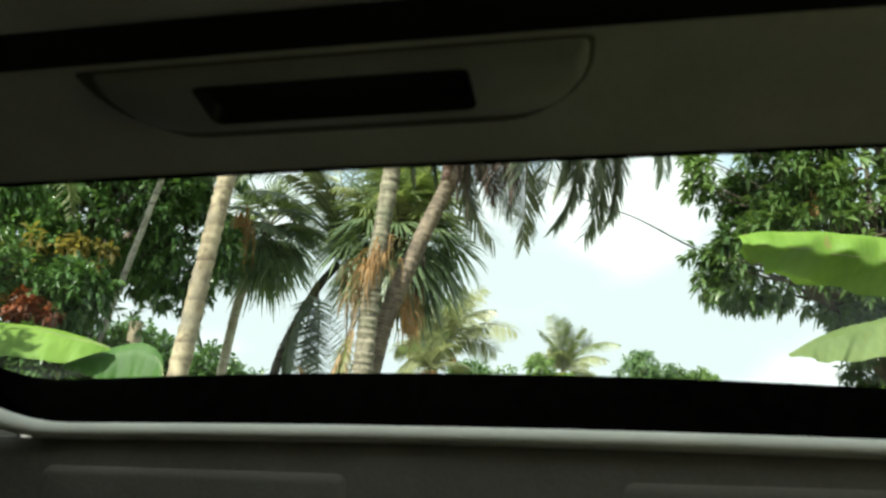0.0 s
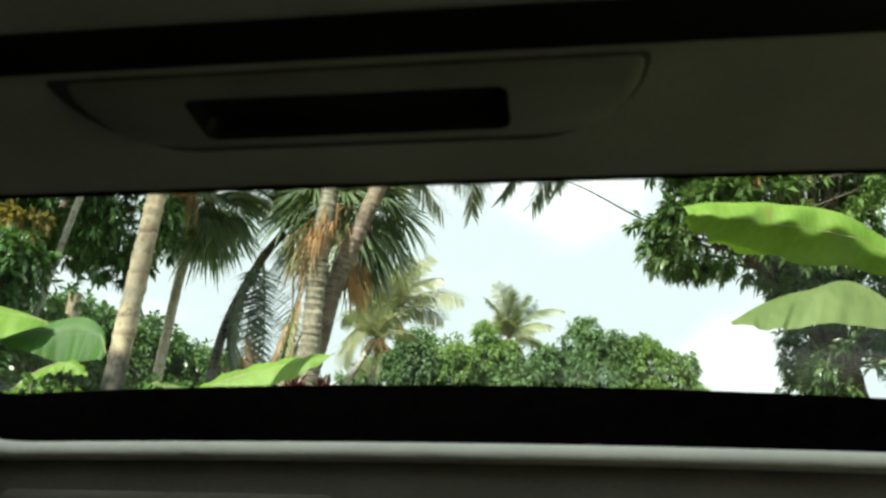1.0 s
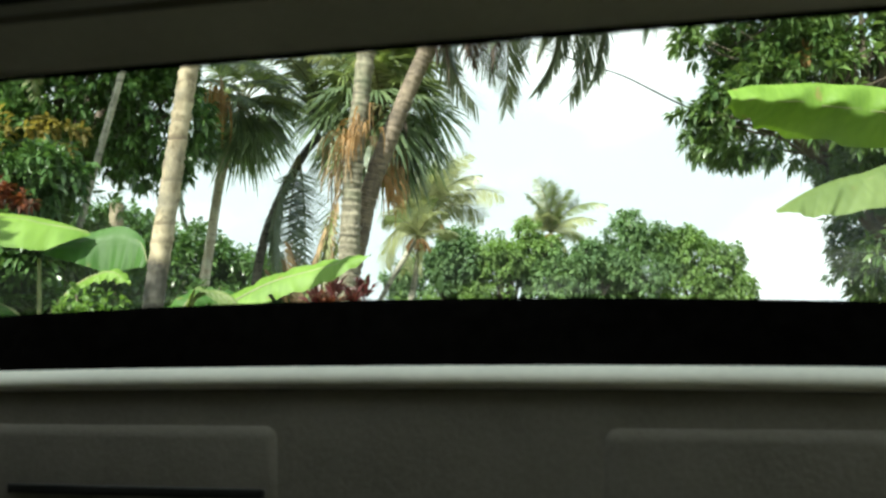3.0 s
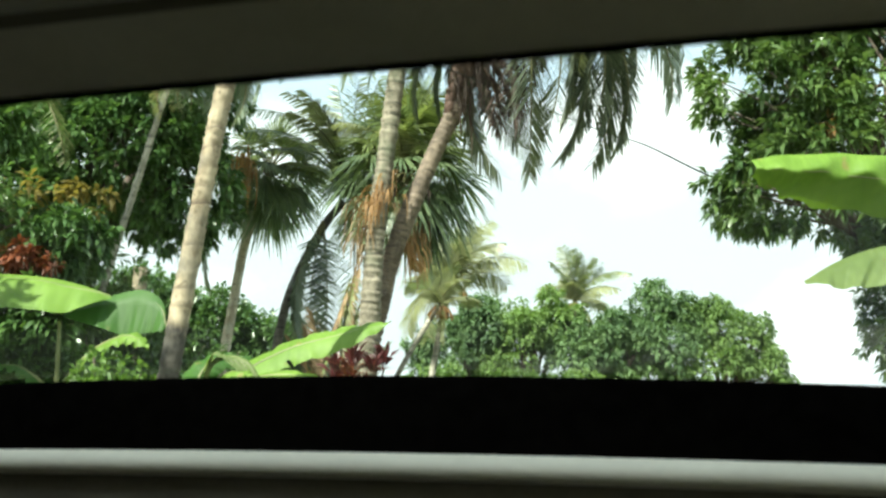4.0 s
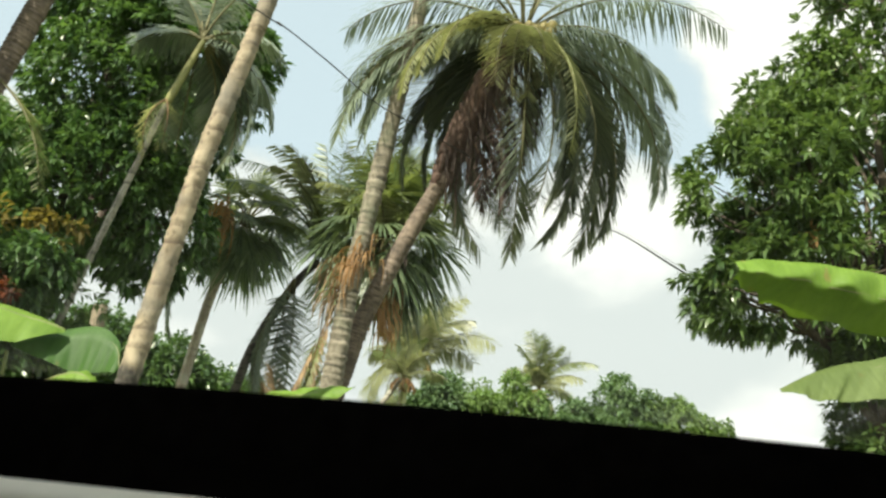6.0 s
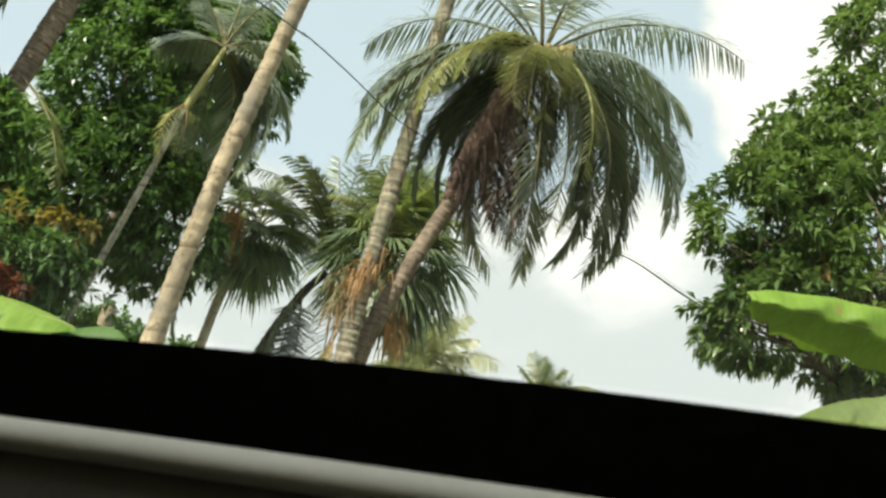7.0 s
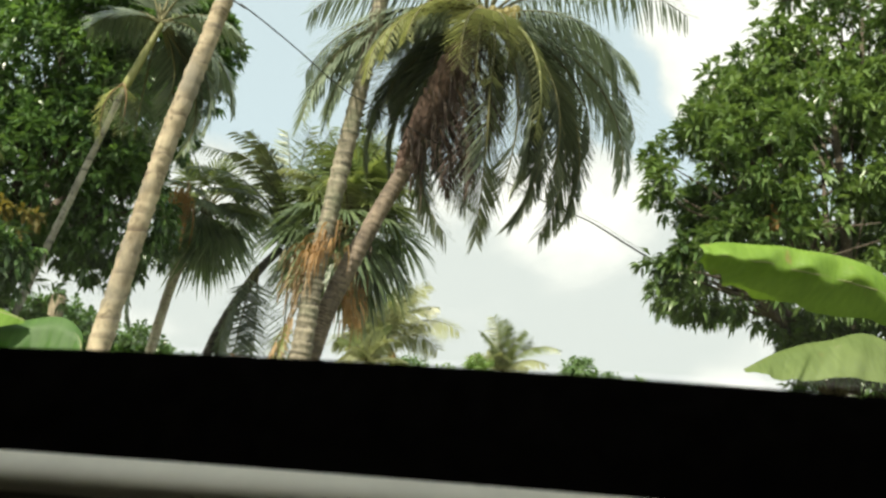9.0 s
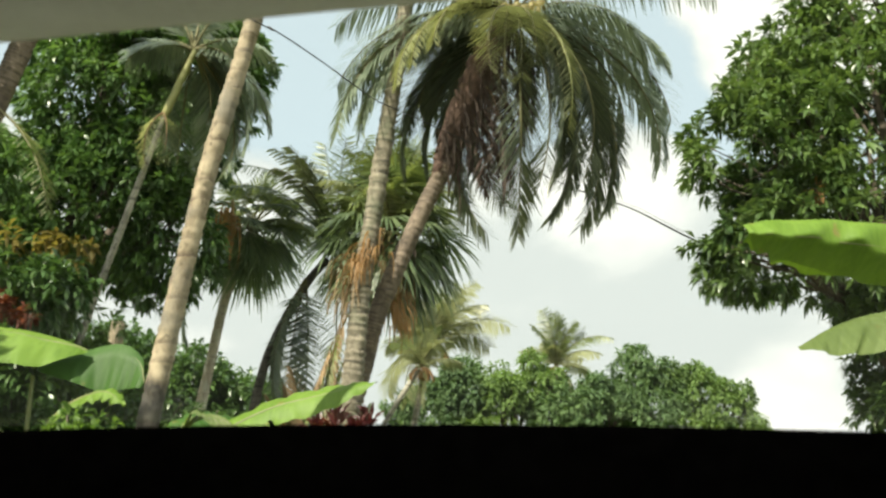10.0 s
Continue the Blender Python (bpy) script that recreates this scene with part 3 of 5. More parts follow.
def headliner():
    xs = np.linspace(-1.05, 1.0, 40)
    rows = [(0.598, 1.516), (0.589, 1.494), (0.582, 1.489), (0.573, 1.4875), (0.560, 1.491), (0.526, 1.507), (0.476, 1.518), (0.464, 1.5200), (0.457, 1.5215), (0.4545, 1.525), (0.452, 1.548), (0.447, 1.553), (0.430, 1.553), (0.425, 1.548), (0.422, 1.534), (0.412, 1.5315), (0.390, 1.536), (0.350, 1.545), (0.25, 1.556), (0.0, 1.575), (-0.6, 1.60), (-1.6, 1.58)]
    # outer skin; its unseen rear lip is drawn out to shade the trim
    rows += [(-1.6, 1.66), (-0.6, 1.68), (0.0, 1.66), (0.4, 1.61), (0.58, 1.585), (0.722, 1.567), (0.728, 1.557), (0.64, 1.535), (0.598, 1.516)]
    v = []
    for n, z in rows:
        for s in xs:
            v.append((s, n, z - 0.010 * (s + 0.224) ** 2))
    m = len(xs)
    f = [(k * m + i, k * m + i + 1, (k + 1) * m + i + 1, (k + 1) * m + i) for k in range(len(rows) - 1) for i in range(m - 1)]
    ob = new("ceiling", mesh_of("ceiling", car_points(v), f, M_HEADLINER))
    tagged(ob, "dark grey cloth car headliner, soft at its edge", "headliner", kind="structure")
    # dark strip behind the lip of the headliner's rear edge, in place of shade
    v = [(s, n, z - 0.010 * (s + 0.224) ** 2) for n, z in ((0.4525, 1.5235), (0.4500, 1.548), (0.431, 1.5515), (0.427, 1.547)) for s in xs]
    f = [(k * m + i, k * m + i + 1, (k + 1) * m + i + 1, (k + 1) * m + i) for k in range(3) for i in range(m - 1)]
    tagged(new("trim", mesh_of("trim", car_points(v), f, M_DARK_PLASTIC)), "dark strip across the car headliner, standing in for the groove's shade", "roof joint", kind="structure")


def overhead_console():
    """A shallow rounded tray on the headliner, with a dark sunk slot."""
    ob = thing("overhead_console", CAR @ Vector((-0.185, 0.50, 1.515)), "grey plastic overhead console with a dark recess, fixed to the headliner", "console")

    def ceil_z(n):
        return float(np.interp(n, [0.457, 0.476, 0.526, 0.560], [1.5215, 1.518, 1.507, 1.491]))

    def outline(x0, x1, n0, n1, r, dz, steps=8):
        pts = []
        k = min(r, 0.006)
        for cx, cy, a0, q in ((x1 - r, n1 - r, 0, r), (x0 + r, n1 - r, 90, r), (x0 + k, n0 + k, 180, k), (x1 - k, n0 + k, 270, k)):
            for a in np.linspace(radians(a0), radians(a0 + 90), steps):
                n = cy + q * math.sin(a)
                pts.append((cx + q * math.cos(a), n, ceil_z(n) + dz))
        return pts
    X0, X1, N0, N1 = -0.356, -0.006, 0.457, 0.524
    body = [outline(X0, X1, N0, N1, 0.056, 0.004), outline(X0, X1, N0, N1, 0.056, -0.004), outline(X0 + 0.003, X1 - 0.003, N0 + 0.003, N1 - 0.003, 0.054, -0.009), outline(X0 + 0.010, X1 - 0.010, N0 + 0.010, N1 - 0.010, 0.036, -0.012), outline(-0.283, -0.084, 0.466, 0.508, 0.008, -0.0125)]
    loft("tray", body, M_CONSOLE, ob)
    hole = [outline(-0.283, -0.084, 0.466, 0.508, 0.008, -0.0125), outline(-0.281, -0.086, 0.468, 0.506, 0.008, -0.008), outline(-0.279, -0.088, 0.470, 0.504, 0.008, -0.0015)]
    n = len(hole[0])
    v = [p for l in hole for p in l]
    f = [(k * n + i, k * n + (i + 1) % n, (k + 1) * n + (i + 1) % n, (k + 1) * n + i) for k in range(2) for i in range(n)] + [tuple(range(2 * n, 3 * n))]
    part("recess", mesh_of("recess", car_points(v), f, M_DARK_PLASTIC, False), ob, "black sunk slot")
    # darker rim: the tray's soft shadow is painted on along its seam
    seam = [outline(X0 - 0.014, X1 + 0.004, N0 - 0.001, N1 + 0.012, 0.068, -0.0008), outline(X0 - 0.007, X1 + 0.002, N0 - 0.0005, N1 + 0.006, 0.062, -0.002), outline(X0, X1, N0, N1, 0.056, -0.003)]
    loft("shadow_gap", seam, M_PANEL, ob, "seam round the tray, its shadow put into the darker colour")


def car_shell():
    """The closed rest of the cabin, behind and beside the camera."""
    def sheet(name, pts, mat, label, cat):
        ob = new(name, mesh_of(name, car_points(pts), [tuple(range(len(pts)))], mat, False))
        sol = ob.modifiers.new("thickness", "SOLIDIFY")
        sol.thickness, sol.offset = 0.03, 0
        tagged(ob, label, cat, kind="structure")
    lab = "grey-brown car side panel"
    sheet("wall_left", [(-1.03, -1.6, 0.4), (-1.03, 0.99, 0.4), (-1.03, 0.99, 1.33), (-1.03, 0.62, 1.53), (-1.03, 0.0, 1.64), (-1.03, -1.6, 1.64)], M_PANEL, lab, "car panel")
    sheet("wall_right", [(0.98, -1.6, 0.4), (0.98, 0.99, 0.4), (0.98, 0.99, 0.82), (0.98, -1.6, 0.82)], M_PANEL, lab, "car panel")
    sheet("wall_right_upper", [(0.98, -1.6, 1.40), (0.98, 0.52, 1.40), (0.98, 0.52, 1.555), (0.98, 0.0, 1.64), (0.98, -1.6, 1.64)], M_PANEL, lab + " over the side window", "car panel")
    sheet("wall_right_rear", [(0.98, 0.52, 0.82), (0.98, 0.99, 0.82), (0.98, 0.99, 1.33), (0.98, 0.62, 1.53), (0.98, 0.52, 1.555)], M_PANEL, lab + " behind the side window", "car panel")
    sheet("wall_right_front", [(0.98, -1.6, 0.82), (0.98, -0.62, 0.82), (0.98, -0.62, 1.40), (0.98, -1.6, 1.40)], M_PANEL, lab + " before the side window", "car panel")
    # opening out of view, added to let daylight onto the headliner
    side = tagged(new("window_2"), "unseen side window of the car, added to light the headliner", "car window", kind="structure")
    pane = part("pane", mesh_of("pane", car_points([(0.985, -0.62, 0.82), (0.985, 0.52, 0.82), (0.985, 0.52, 1.40), (0.985, -0.62, 1.40)]), [(0, 1, 2, 3)], M_GLASS, False), side)
    pane.visible_shadow = False
    sheet("wall_front", [(-1.05, -1.6, 0.4), (1.0, -1.6, 0.4), (1.0, -1.6, 1.66), (-1.05, -1.6, 1.66)], M_PANEL, "grey-brown car partition", "car panel")
    sheet("floor", [(-1.05, -1.6, 0.42), (1.0, -1.6, 0.42), (1.0, 1.0, 0.42), (-1.05, 1.0, 0.42)], M_CARPET, "dark car carpet", "car floor")
    # pillars beside the window, from the black border out to the side panels
    for x0, x1, nm in ((-1.05, -0.81, "pillar_left"), (0.795, 1.0, "pillar_right")):
        v = [(x0, 0.95, 1.25), (x1, 0.95, 1.25), (x1, 0.55, 1.53), (x0, 0.55, 1.53)]
        sheet(nm, v, M_PANEL, "grey-brown car pillar trim", "car pillar")
    # filler sheet added behind the corner to block light leaking past the trim
    sheet("pillar_left_filler", [(-1.05, 0.985, 1.20), (-0.775, 0.985, 1.20), (-0.775, 0.985, 1.345), (-1.05, 0.985, 1.345)], M_DARK_PLASTIC, "black filler behind the window corner, added to block a light leak", "car pillar")
    # painted tailgate outside
    sheet("tailgate", [(-1.05, 1.02, 0.4), (1.0, 1.02, 0.4), (1.0, 0.99, 1.30), (-1.05, 0.99, 1.30)], M_PAINT, "pale grey painted tailgate skin", "tailgate")


def car_body():
    """The painted body outside and the wheels it stands on."""
    ob = thing("car", CAR @ Vector((-0.03, -0.9, 0.0)), "pale grey car body standing on four wheels", "car")
    part("sill_body", box_mesh("sill_body", -1.06, 1.01, -3.1, 1.05, 0.24, 0.395, M_PAINT, 0.05), ob)
    part("nose", box_mesh("nose", -1.03, 0.98, -3.02, -1.66, 0.41, 1.0, M_PAINT, 0.03, 3), ob)
    for s in (-0.92, 0.87):
        for n in (0.40, -2.35):
            hub = CAR @ Vector((s, n, 0.29))
            ax = (CAR.to_3x3() @ Vector((1, 0, 0)))
            prof = [(0.20, -0.085), (0.26, -0.09), (0.285, -0.075), (0.29, -0.04), (0.29, 0.04), (0.285, 0.075), (0.26, 0.09), (0.20, 0.085)]
            up, fw = Vector((0, 0, 1)), ax.cross(Vector((0, 0, 1)))
            k = 28

            def ring(r, off):
                return [hub + ax * off + (up * math.cos(2 * math.pi * i / k) + fw * math.sin(2 * math.pi * i / k)) * r for i in range(k)]
            v = [q for r, o in prof for q in ring(r, o)]
            m = len(prof)
            f = [(j % m * k + i, j % m * k + (i + 1) % k, (j + 1) % m * k + (i + 1) % k, (j + 1) % m * k + i) for j in range(m) for i in range(k)]
            wheel = part("wheel", mesh_of("wheel", v, f, M_DARK_PLASTIC), ob, "black rubber tyre")
            v = [q for r, o in ((0.20, -0.07), (0.19, -0.05), (0.06, -0.06), (0.06, 0.06), (0.19, 0.05), (0.20, 0.07)) for q in ring(r, o)]
            f = [(j * k + i, j * k + (i + 1) % k, (j + 1) * k + (i + 1) % k, (j + 1) * k + i) for j in range(5) for i in range(k)]
            part("rim", mesh_of("rim", v, f, M_PAINT), wheel, "grey steel rim")


LEFT, RIGHT = rear_window()
rear_trim(LEFT, RIGHT)
headliner()
overhead_console()
car_shell()
car_body()


# ---- palms ----
def ring_of_fronds(ob, crown, tips, leaf, rib, rng, **kw):
    for tip, el0 in tips:
        frond(ob, crown, tip, el0, leaf, rib, rng, **kw)



def fan_leaf(parent, base, az, el, stalk, radius, leaf, rng, droop=0.35, spread=220, segs=34, label=""):
    """A pleated fan: a stalk, and a round blade whose segments part and hang at their tips."""
    base = np.array(base, float)
    d = np.array([math.cos(az) * math.cos(el), math.sin(az) * math.cos(el), math.sin(el)])
    hub = base + d * stalk + np.array([0, 0, -0.12 * stalk])
    v, f = tube(spline([base, base + d * stalk * 0.5 + np.array([0, 0, 0.02]), hub], 8), np.linspace(0.028, 0.016, 8), 5)
    ob = part("fan_leaf", mesh_of("fan_leaf", v, f, M_RACHIS), parent, label)
    d2 = d + np.array([0, 0, -0.25 - 0.25 * rng.random()])
    d2 /= np.linalg.norm(d2)
    lat = np.cross(d2, (0, 0, 1.0))
    lat /= np.linalg.norm(lat) + 1e-9
    nor = np.cross(lat, d2)
    tw = rng.normal(0, 0.25)
    lat, nor = lat * math.cos(tw) + nor * math.sin(tw), nor * math.cos(tw) - lat * math.sin(tw)
    vs, fs = [], []
    da = radians(spread) / segs
    for k in range(segs):
        a = (k - (segs - 1) / 2) * da
        R = radius * (0.72 + 0.28 * math.cos(a * 0.5)) * rng.uniform(0.86, 1.08)
        sag = droop * rng.uniform(0.6, 1.5)
        b = len(vs)

        def at(r, ang, lift):
            p = hub + (d2 * math.cos(ang) + lat * math.sin(ang)) * r + nor * lift
            p[2] -= sag * (r / radius) ** 2.2 * radius * (0.55 + 0.45 * abs(math.sin(a / 2)))
            return p
        vs += [at(0.04, a, 0), at(0.44 * R, a - da * 0.5, -0.012), at(0.44 * R, a, 0.018), at(0.44 * R, a + da * 0.5, -0.012), at(0.78 * R, a - da * 0.28, 0), at(0.78 * R, a + da * 0.28, 0), at(R, a + rng.normal(0, 0.02), 0)]
        fs += [(b, b + 1, b + 2), (b, b + 2, b + 3), (b + 1, b + 4, b + 2), (b + 2, b + 4, b + 5), (b + 2, b + 5, b + 3), (b + 4, b + 6, b + 5)]
    part("blade", mesh_of("blade", vs, fs, leaf, False), ob)
    return ob


def fan_crown(ob, c, rng, rows, dark, bright):
    """Rings of fans: (count, elevation, stalk, blade radius, sag), from the hanging skirt up to the spear leaves."""
    for k, (n, el, stalk, rad, sag) in enumerate(rows):
        for i in range(n):
            az = 2 * math.pi * (i + 0.37 * k + rng.uniform(-0.2, 0.2)) / n
            fan_leaf(ob, c, az, radians(el + rng.uniform(-9, 9)), stalk * rng.uniform(0.85, 1.1), rad * rng.uniform(0.88, 1.1), bright if (el > 25 and rng.random() < 0.75) else dark, rng, sag)


def dry_tuft(parent, base, count, length, spread, material, rng, lean=(0.0, 0.0), width=0.03, label="tuft of dry hanging strips"):
    """A bunch of narrow dry strips that leave one place, splay and hang."""
    vs, fs = [], []
    base = np.array(base, float)
    for _ in range(count):
        L = length * rng.uniform(0.45, 1.15)
        az = rng.uniform(0, 2 * math.pi)
        out = spread * rng.uniform(0.2, 1.5) * np.array([math.cos(az), 0.6 * math.sin(az), 0]) + np.array([lean[0], lean[1], 0])
        b = base + rng.normal(0, 0.07, 3) * np.array([1, 1, 2.2])
        path = spline([b, b + out * 0.6 + np.array([0, 0, 0.05 * L]), b + out * 0.95 - np.array([0, 0, 0.45 * L]), b + out * rng.uniform(0.8, 1.2) - np.array([0, 0, L])], 9)
        w = width * rng.uniform(0.6, 1.3) * np.array([0.5, 0.9, 1, 1, 0.95, 0.85, 0.7, 0.5, 0.15])
        side = np.array([math.cos(az + 1.3), 0.5 * math.sin(az + 1.3), 0.15])
        k = len(vs)
        for p, q in zip(path, w):
            vs += [p - side * q * 0.5, p + side * q * 0.5]
        fs += [(k + 2 * i, k + 2 * i + 1, k + 2 * i + 3, k + 2 * i + 2) for i in range(8)]
    return part("dry_frond", mesh_of("dry_frond", vs, fs, material), parent, label)


def coconut_leaning():
    """The tall coconut palm whose full crown hangs over the garden."""
    rng = np.random.default_rng(11)
    foot = (-1.95, 13.8, 0.00)
    ob = thing("coconut_palm", foot, "leaning coconut palm with a heavy drooping crown and dead brown fronds", "palm tree", "garden palms")
    pts = [foot, (-1.62, 13.8, 1.60), (-1.27, 13.8, 3.05), (-1.11, 13.8, 3.75), (-0.85, 13.75, 4.50), (-0.33, 13.7, 5.75), (0.17, 13.6, 6.80), (0.74, 13.5, 8.22), (1.12, 13.5, 9.25)]
    part("trunk", palm_trunk(pts, 0.175, 0.13, 0.11, 0.10, M_BARK_COCO, rng), ob)
    c = np.array((1.22, 13.5, 9.55))
    # matted brown sheaths below the crown
    sh = spline([(-0.16, 13.68, 6.15), (0.10, 13.55, 6.9), (0.45, 13.4, 7.8), (0.76, 13.35, 8.55), c + np.array([-0.05, -0.12, -0.25])], 40)
    v, f = tube(sh, 0.10 + 0.15 * np.sin(np.linspace(0.0, 2.7, 40)) ** 1.1, 20)
    v += rng.normal(0, 0.03, v.shape)
    part("fibre_sheath", mesh_of("fibre_sheath", v, f, M_FIBRE), ob, "shaggy brown fibre sheath")
    for k in range(26):
        a = k * 0.72
        b = sh[6 + (5 * k) % 33] + np.array([0.17 * math.cos(a) + 0.05, -0.14 * abs(math.sin(a)) - 0.05, 0])
        dry_tuft(ob, b, 16, 0.75, 0.22, M_COCO_BROWN, rng, (0.10, -0.05), 0.022, "withered brown fibre strips")
    for k in range(12):
        b = sh[14 + 2 * k] + np.array([0.12, -0.1, 0])
        frond(ob, b, b + np.array([0.1 + 0.5 * rng.random(), -0.3 * rng.random(), -1.3 - 0.7 * rng.random()]), -50, M_COCO_BROWN, M_RACHIS_BROWN, rng, 54, 0.5, 0.022, 0.4, 0.014, sweep=0.2, name="dead_frond", label="withered brown frond")
    green = [((-1.83, 13.0, 7.04), 40), ((-1.86, 13.8, 7.98), 45), ((-1.59, 13.4, 8.36), 48), ((-1.58, 13.5, 7.04), 35), ((-1.75, 13.2, 7.5), 42), ((-1.2, 13.7, 7.5), 38), ((3.65, 12.9, 6.41), 25), ((3.23, 13.4, 7.09), 20),
             ((3.97, 13.2, 7.46), 35), ((3.98, 13.9, 8.18), 40), ((4.14, 13.6, 8.51), 45), ((3.34, 12.5, 8.17), 50), ((3.8, 13.6, 7.0), 32)]
    # hanging inner fronds, which take the leaf colour darkened for crown shade
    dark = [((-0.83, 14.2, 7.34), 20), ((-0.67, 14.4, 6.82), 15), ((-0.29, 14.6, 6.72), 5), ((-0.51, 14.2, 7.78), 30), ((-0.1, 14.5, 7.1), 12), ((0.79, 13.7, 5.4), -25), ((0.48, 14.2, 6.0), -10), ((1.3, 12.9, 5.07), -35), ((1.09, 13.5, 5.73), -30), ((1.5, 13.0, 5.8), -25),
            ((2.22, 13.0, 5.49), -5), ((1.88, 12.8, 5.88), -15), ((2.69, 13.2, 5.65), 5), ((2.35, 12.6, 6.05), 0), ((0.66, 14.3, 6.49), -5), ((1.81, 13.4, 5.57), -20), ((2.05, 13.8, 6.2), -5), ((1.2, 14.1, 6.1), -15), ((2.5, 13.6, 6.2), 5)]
    high = [((5.06, 13.4, 10.0), 42), ((4.23, 14.6, 11.08), 55), ((3.15, 14.5, 13.06), 70), ((0.98, 15.5, 13.65), 75), ((-0.88, 14.5, 12.47), 65), ((-2.16, 13.8, 11.28), 55), ((-1.9, 13.3, 9.2), 46), ((-0.20, 16.8, 9.40), 40), ((2.56, 17.0, 8.91), 35), ((0.29, 11.3, 12.17), 70), ((2.75, 11.6, 12.37), 68)]
    for tips, leaf, hang, count, length, sweep, wide, twist in ((green, M_COCO, 1.1, 72, 0.95, 0.0, 0.030, 22), (dark, M_COCO_SHADED, 0.1, 108, 0.84, 0.55, 0.034, 45), (high, M_COCO, 1.0, 64, 0.92, 0.0, 0.032, 15)):
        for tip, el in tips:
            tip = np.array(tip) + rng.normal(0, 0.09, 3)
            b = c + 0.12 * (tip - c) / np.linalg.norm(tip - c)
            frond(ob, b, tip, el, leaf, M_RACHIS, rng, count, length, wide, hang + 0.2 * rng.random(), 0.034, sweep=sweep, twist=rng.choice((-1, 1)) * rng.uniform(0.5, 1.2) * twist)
    for tip, el in [((-0.79, 12.4, 7.49), 40), ((-0.54, 12.2, 7.75), 48), ((-0.2, 12.0, 8.0), 50), ((0.97, 12.2, 7.5), 25), ((0.70, 12.2, 7.7), 28), ((1.25, 12.3, 7.6), 24), ((1.5, 12.4, 7.9), 30)]:
        frond(ob, c, tip, el, M_COCO_YELLOW, M_RACHIS, rng, 76, 0.55, 0.030, 0.5, 0.036, label="yellowing frond")
    frond(ob, c, (1.98, 12.3, 6.62), 52, M_COCO_YELLOW, M_SHAFT, rng, 60, 0.4, 0.03, 0.95, 0.06, 0.3, label="yellowing frond with a thick pale rib")
    for k in range(7):
        a = 2.4 * k
        bm = bmesh.new()
        bmesh.ops.create_icosphere(bm, subdivisions=2, radius=0.12)
        bmesh.ops.scale(bm, vec=(0.9, 0.9, 1.2), verts=bm.verts)
        bmesh.ops.translate(bm, vec=c + np.array([0.32 * math.cos(a) + 0.15, -0.34 + 0.1 * math.sin(a), -0.1 - 0.09 * (k % 3)]), verts=bm.verts)
        me = bpy.data.meshes.new("coconut")
        bm.to_mesh(me)
        bm.free()
        me.materials.append(M_NUT)
        part("coconut", me, ob)


def ringed_palm():
    """The straight ringed stem that crosses in front of the coconut crown."""
    rng = np.random.default_rng(12)
    foot = (-1.50, 13.3, 0.00)
    ob = thing("areca_palm", foot, "tall grey palm with a boldly ringed stem", "palm tree", "garden palms")
    pts = [foot, (-1.43, 13.3, 1.60), (-1.37, 13.3, 2.95), (-1.31, 13.3, 4.20), (-1.18, 13.3, 5.37), (-0.99, 13.3, 7.08), (-0.78, 13.3, 9.0), (-0.34, 13.3, 13.8)]
    part("trunk", palm_trunk(pts, 0.18, 0.125, 0.2, 0.16, M_BARK_RING, rng), ob)
    c = (-0.33, 13.3, 14.0)
    tips = [((c[0] + 2.2 * math.cos(a), c[1] + 2.2 * math.sin(a), c[2] + 1.3 + 0.4 * math.sin(3 * a)), 72) for a in np.arange(9) * 0.698]
    ring_of_fronds(ob, c, tips, M_ARECA, M_RACHIS, rng, count=40, length=0.6, width=0.07, hang=0.4)
    # dry orange strips hanging round the stem, paler and greener ones lower down
    for x, y, z, n, length, spread, mat in ((-1.2, 13.08, 4.8, 20, 0.4, 0.2, M_ORANGE), (-1.34, 13.12, 4.6, 20, 0.42, 0.24, M_ORANGE), (-1.45, 13.2, 4.35, 16, 0.42, 0.24, M_TAN), (-1.52, 13.3, 4.1, 14, 0.45, 0.2, M_TAN), (-1.08, 13.3, 4.95, 14, 0.45, 0.18, M_ORANGE), (-0.88, 14.05, 4.25, 20, 0.5, 0.2, M_ORANGE), (-0.78, 14.1, 3.95, 18, 0.45, 0.2, M_ORANGE), (-1.0, 14.05, 4.7, 14, 0.5, 0.2, M_TAN)):
        dry_tuft(ob, (x, y, z), 2 * n, length, 0.9 * spread, mat, rng, (0.10 if x > -1.05 else -0.10, 0.0), 0.028, "dry orange hanging strips" if mat is M_ORANGE else "dry tan hanging strips")
    for k in range(8):
        b = np.array([-1.7 + 0.12 * rng.normal(), 13.9, 3.9 - 0.15 * k])
        frond(ob, b, b + np.array([-0.45 * rng.random() - 0.05, -0.1, -1.0 - 0.5 * rng.random()]), -72, (M_TAN, M_ARECA, M_COCO_YELLOW)[k % 3], M_RACHIS_BROWN, rng, 40, 0.35, 0.024, 0.5, 0.014, name="dry_frond", label="half dry hanging frond")


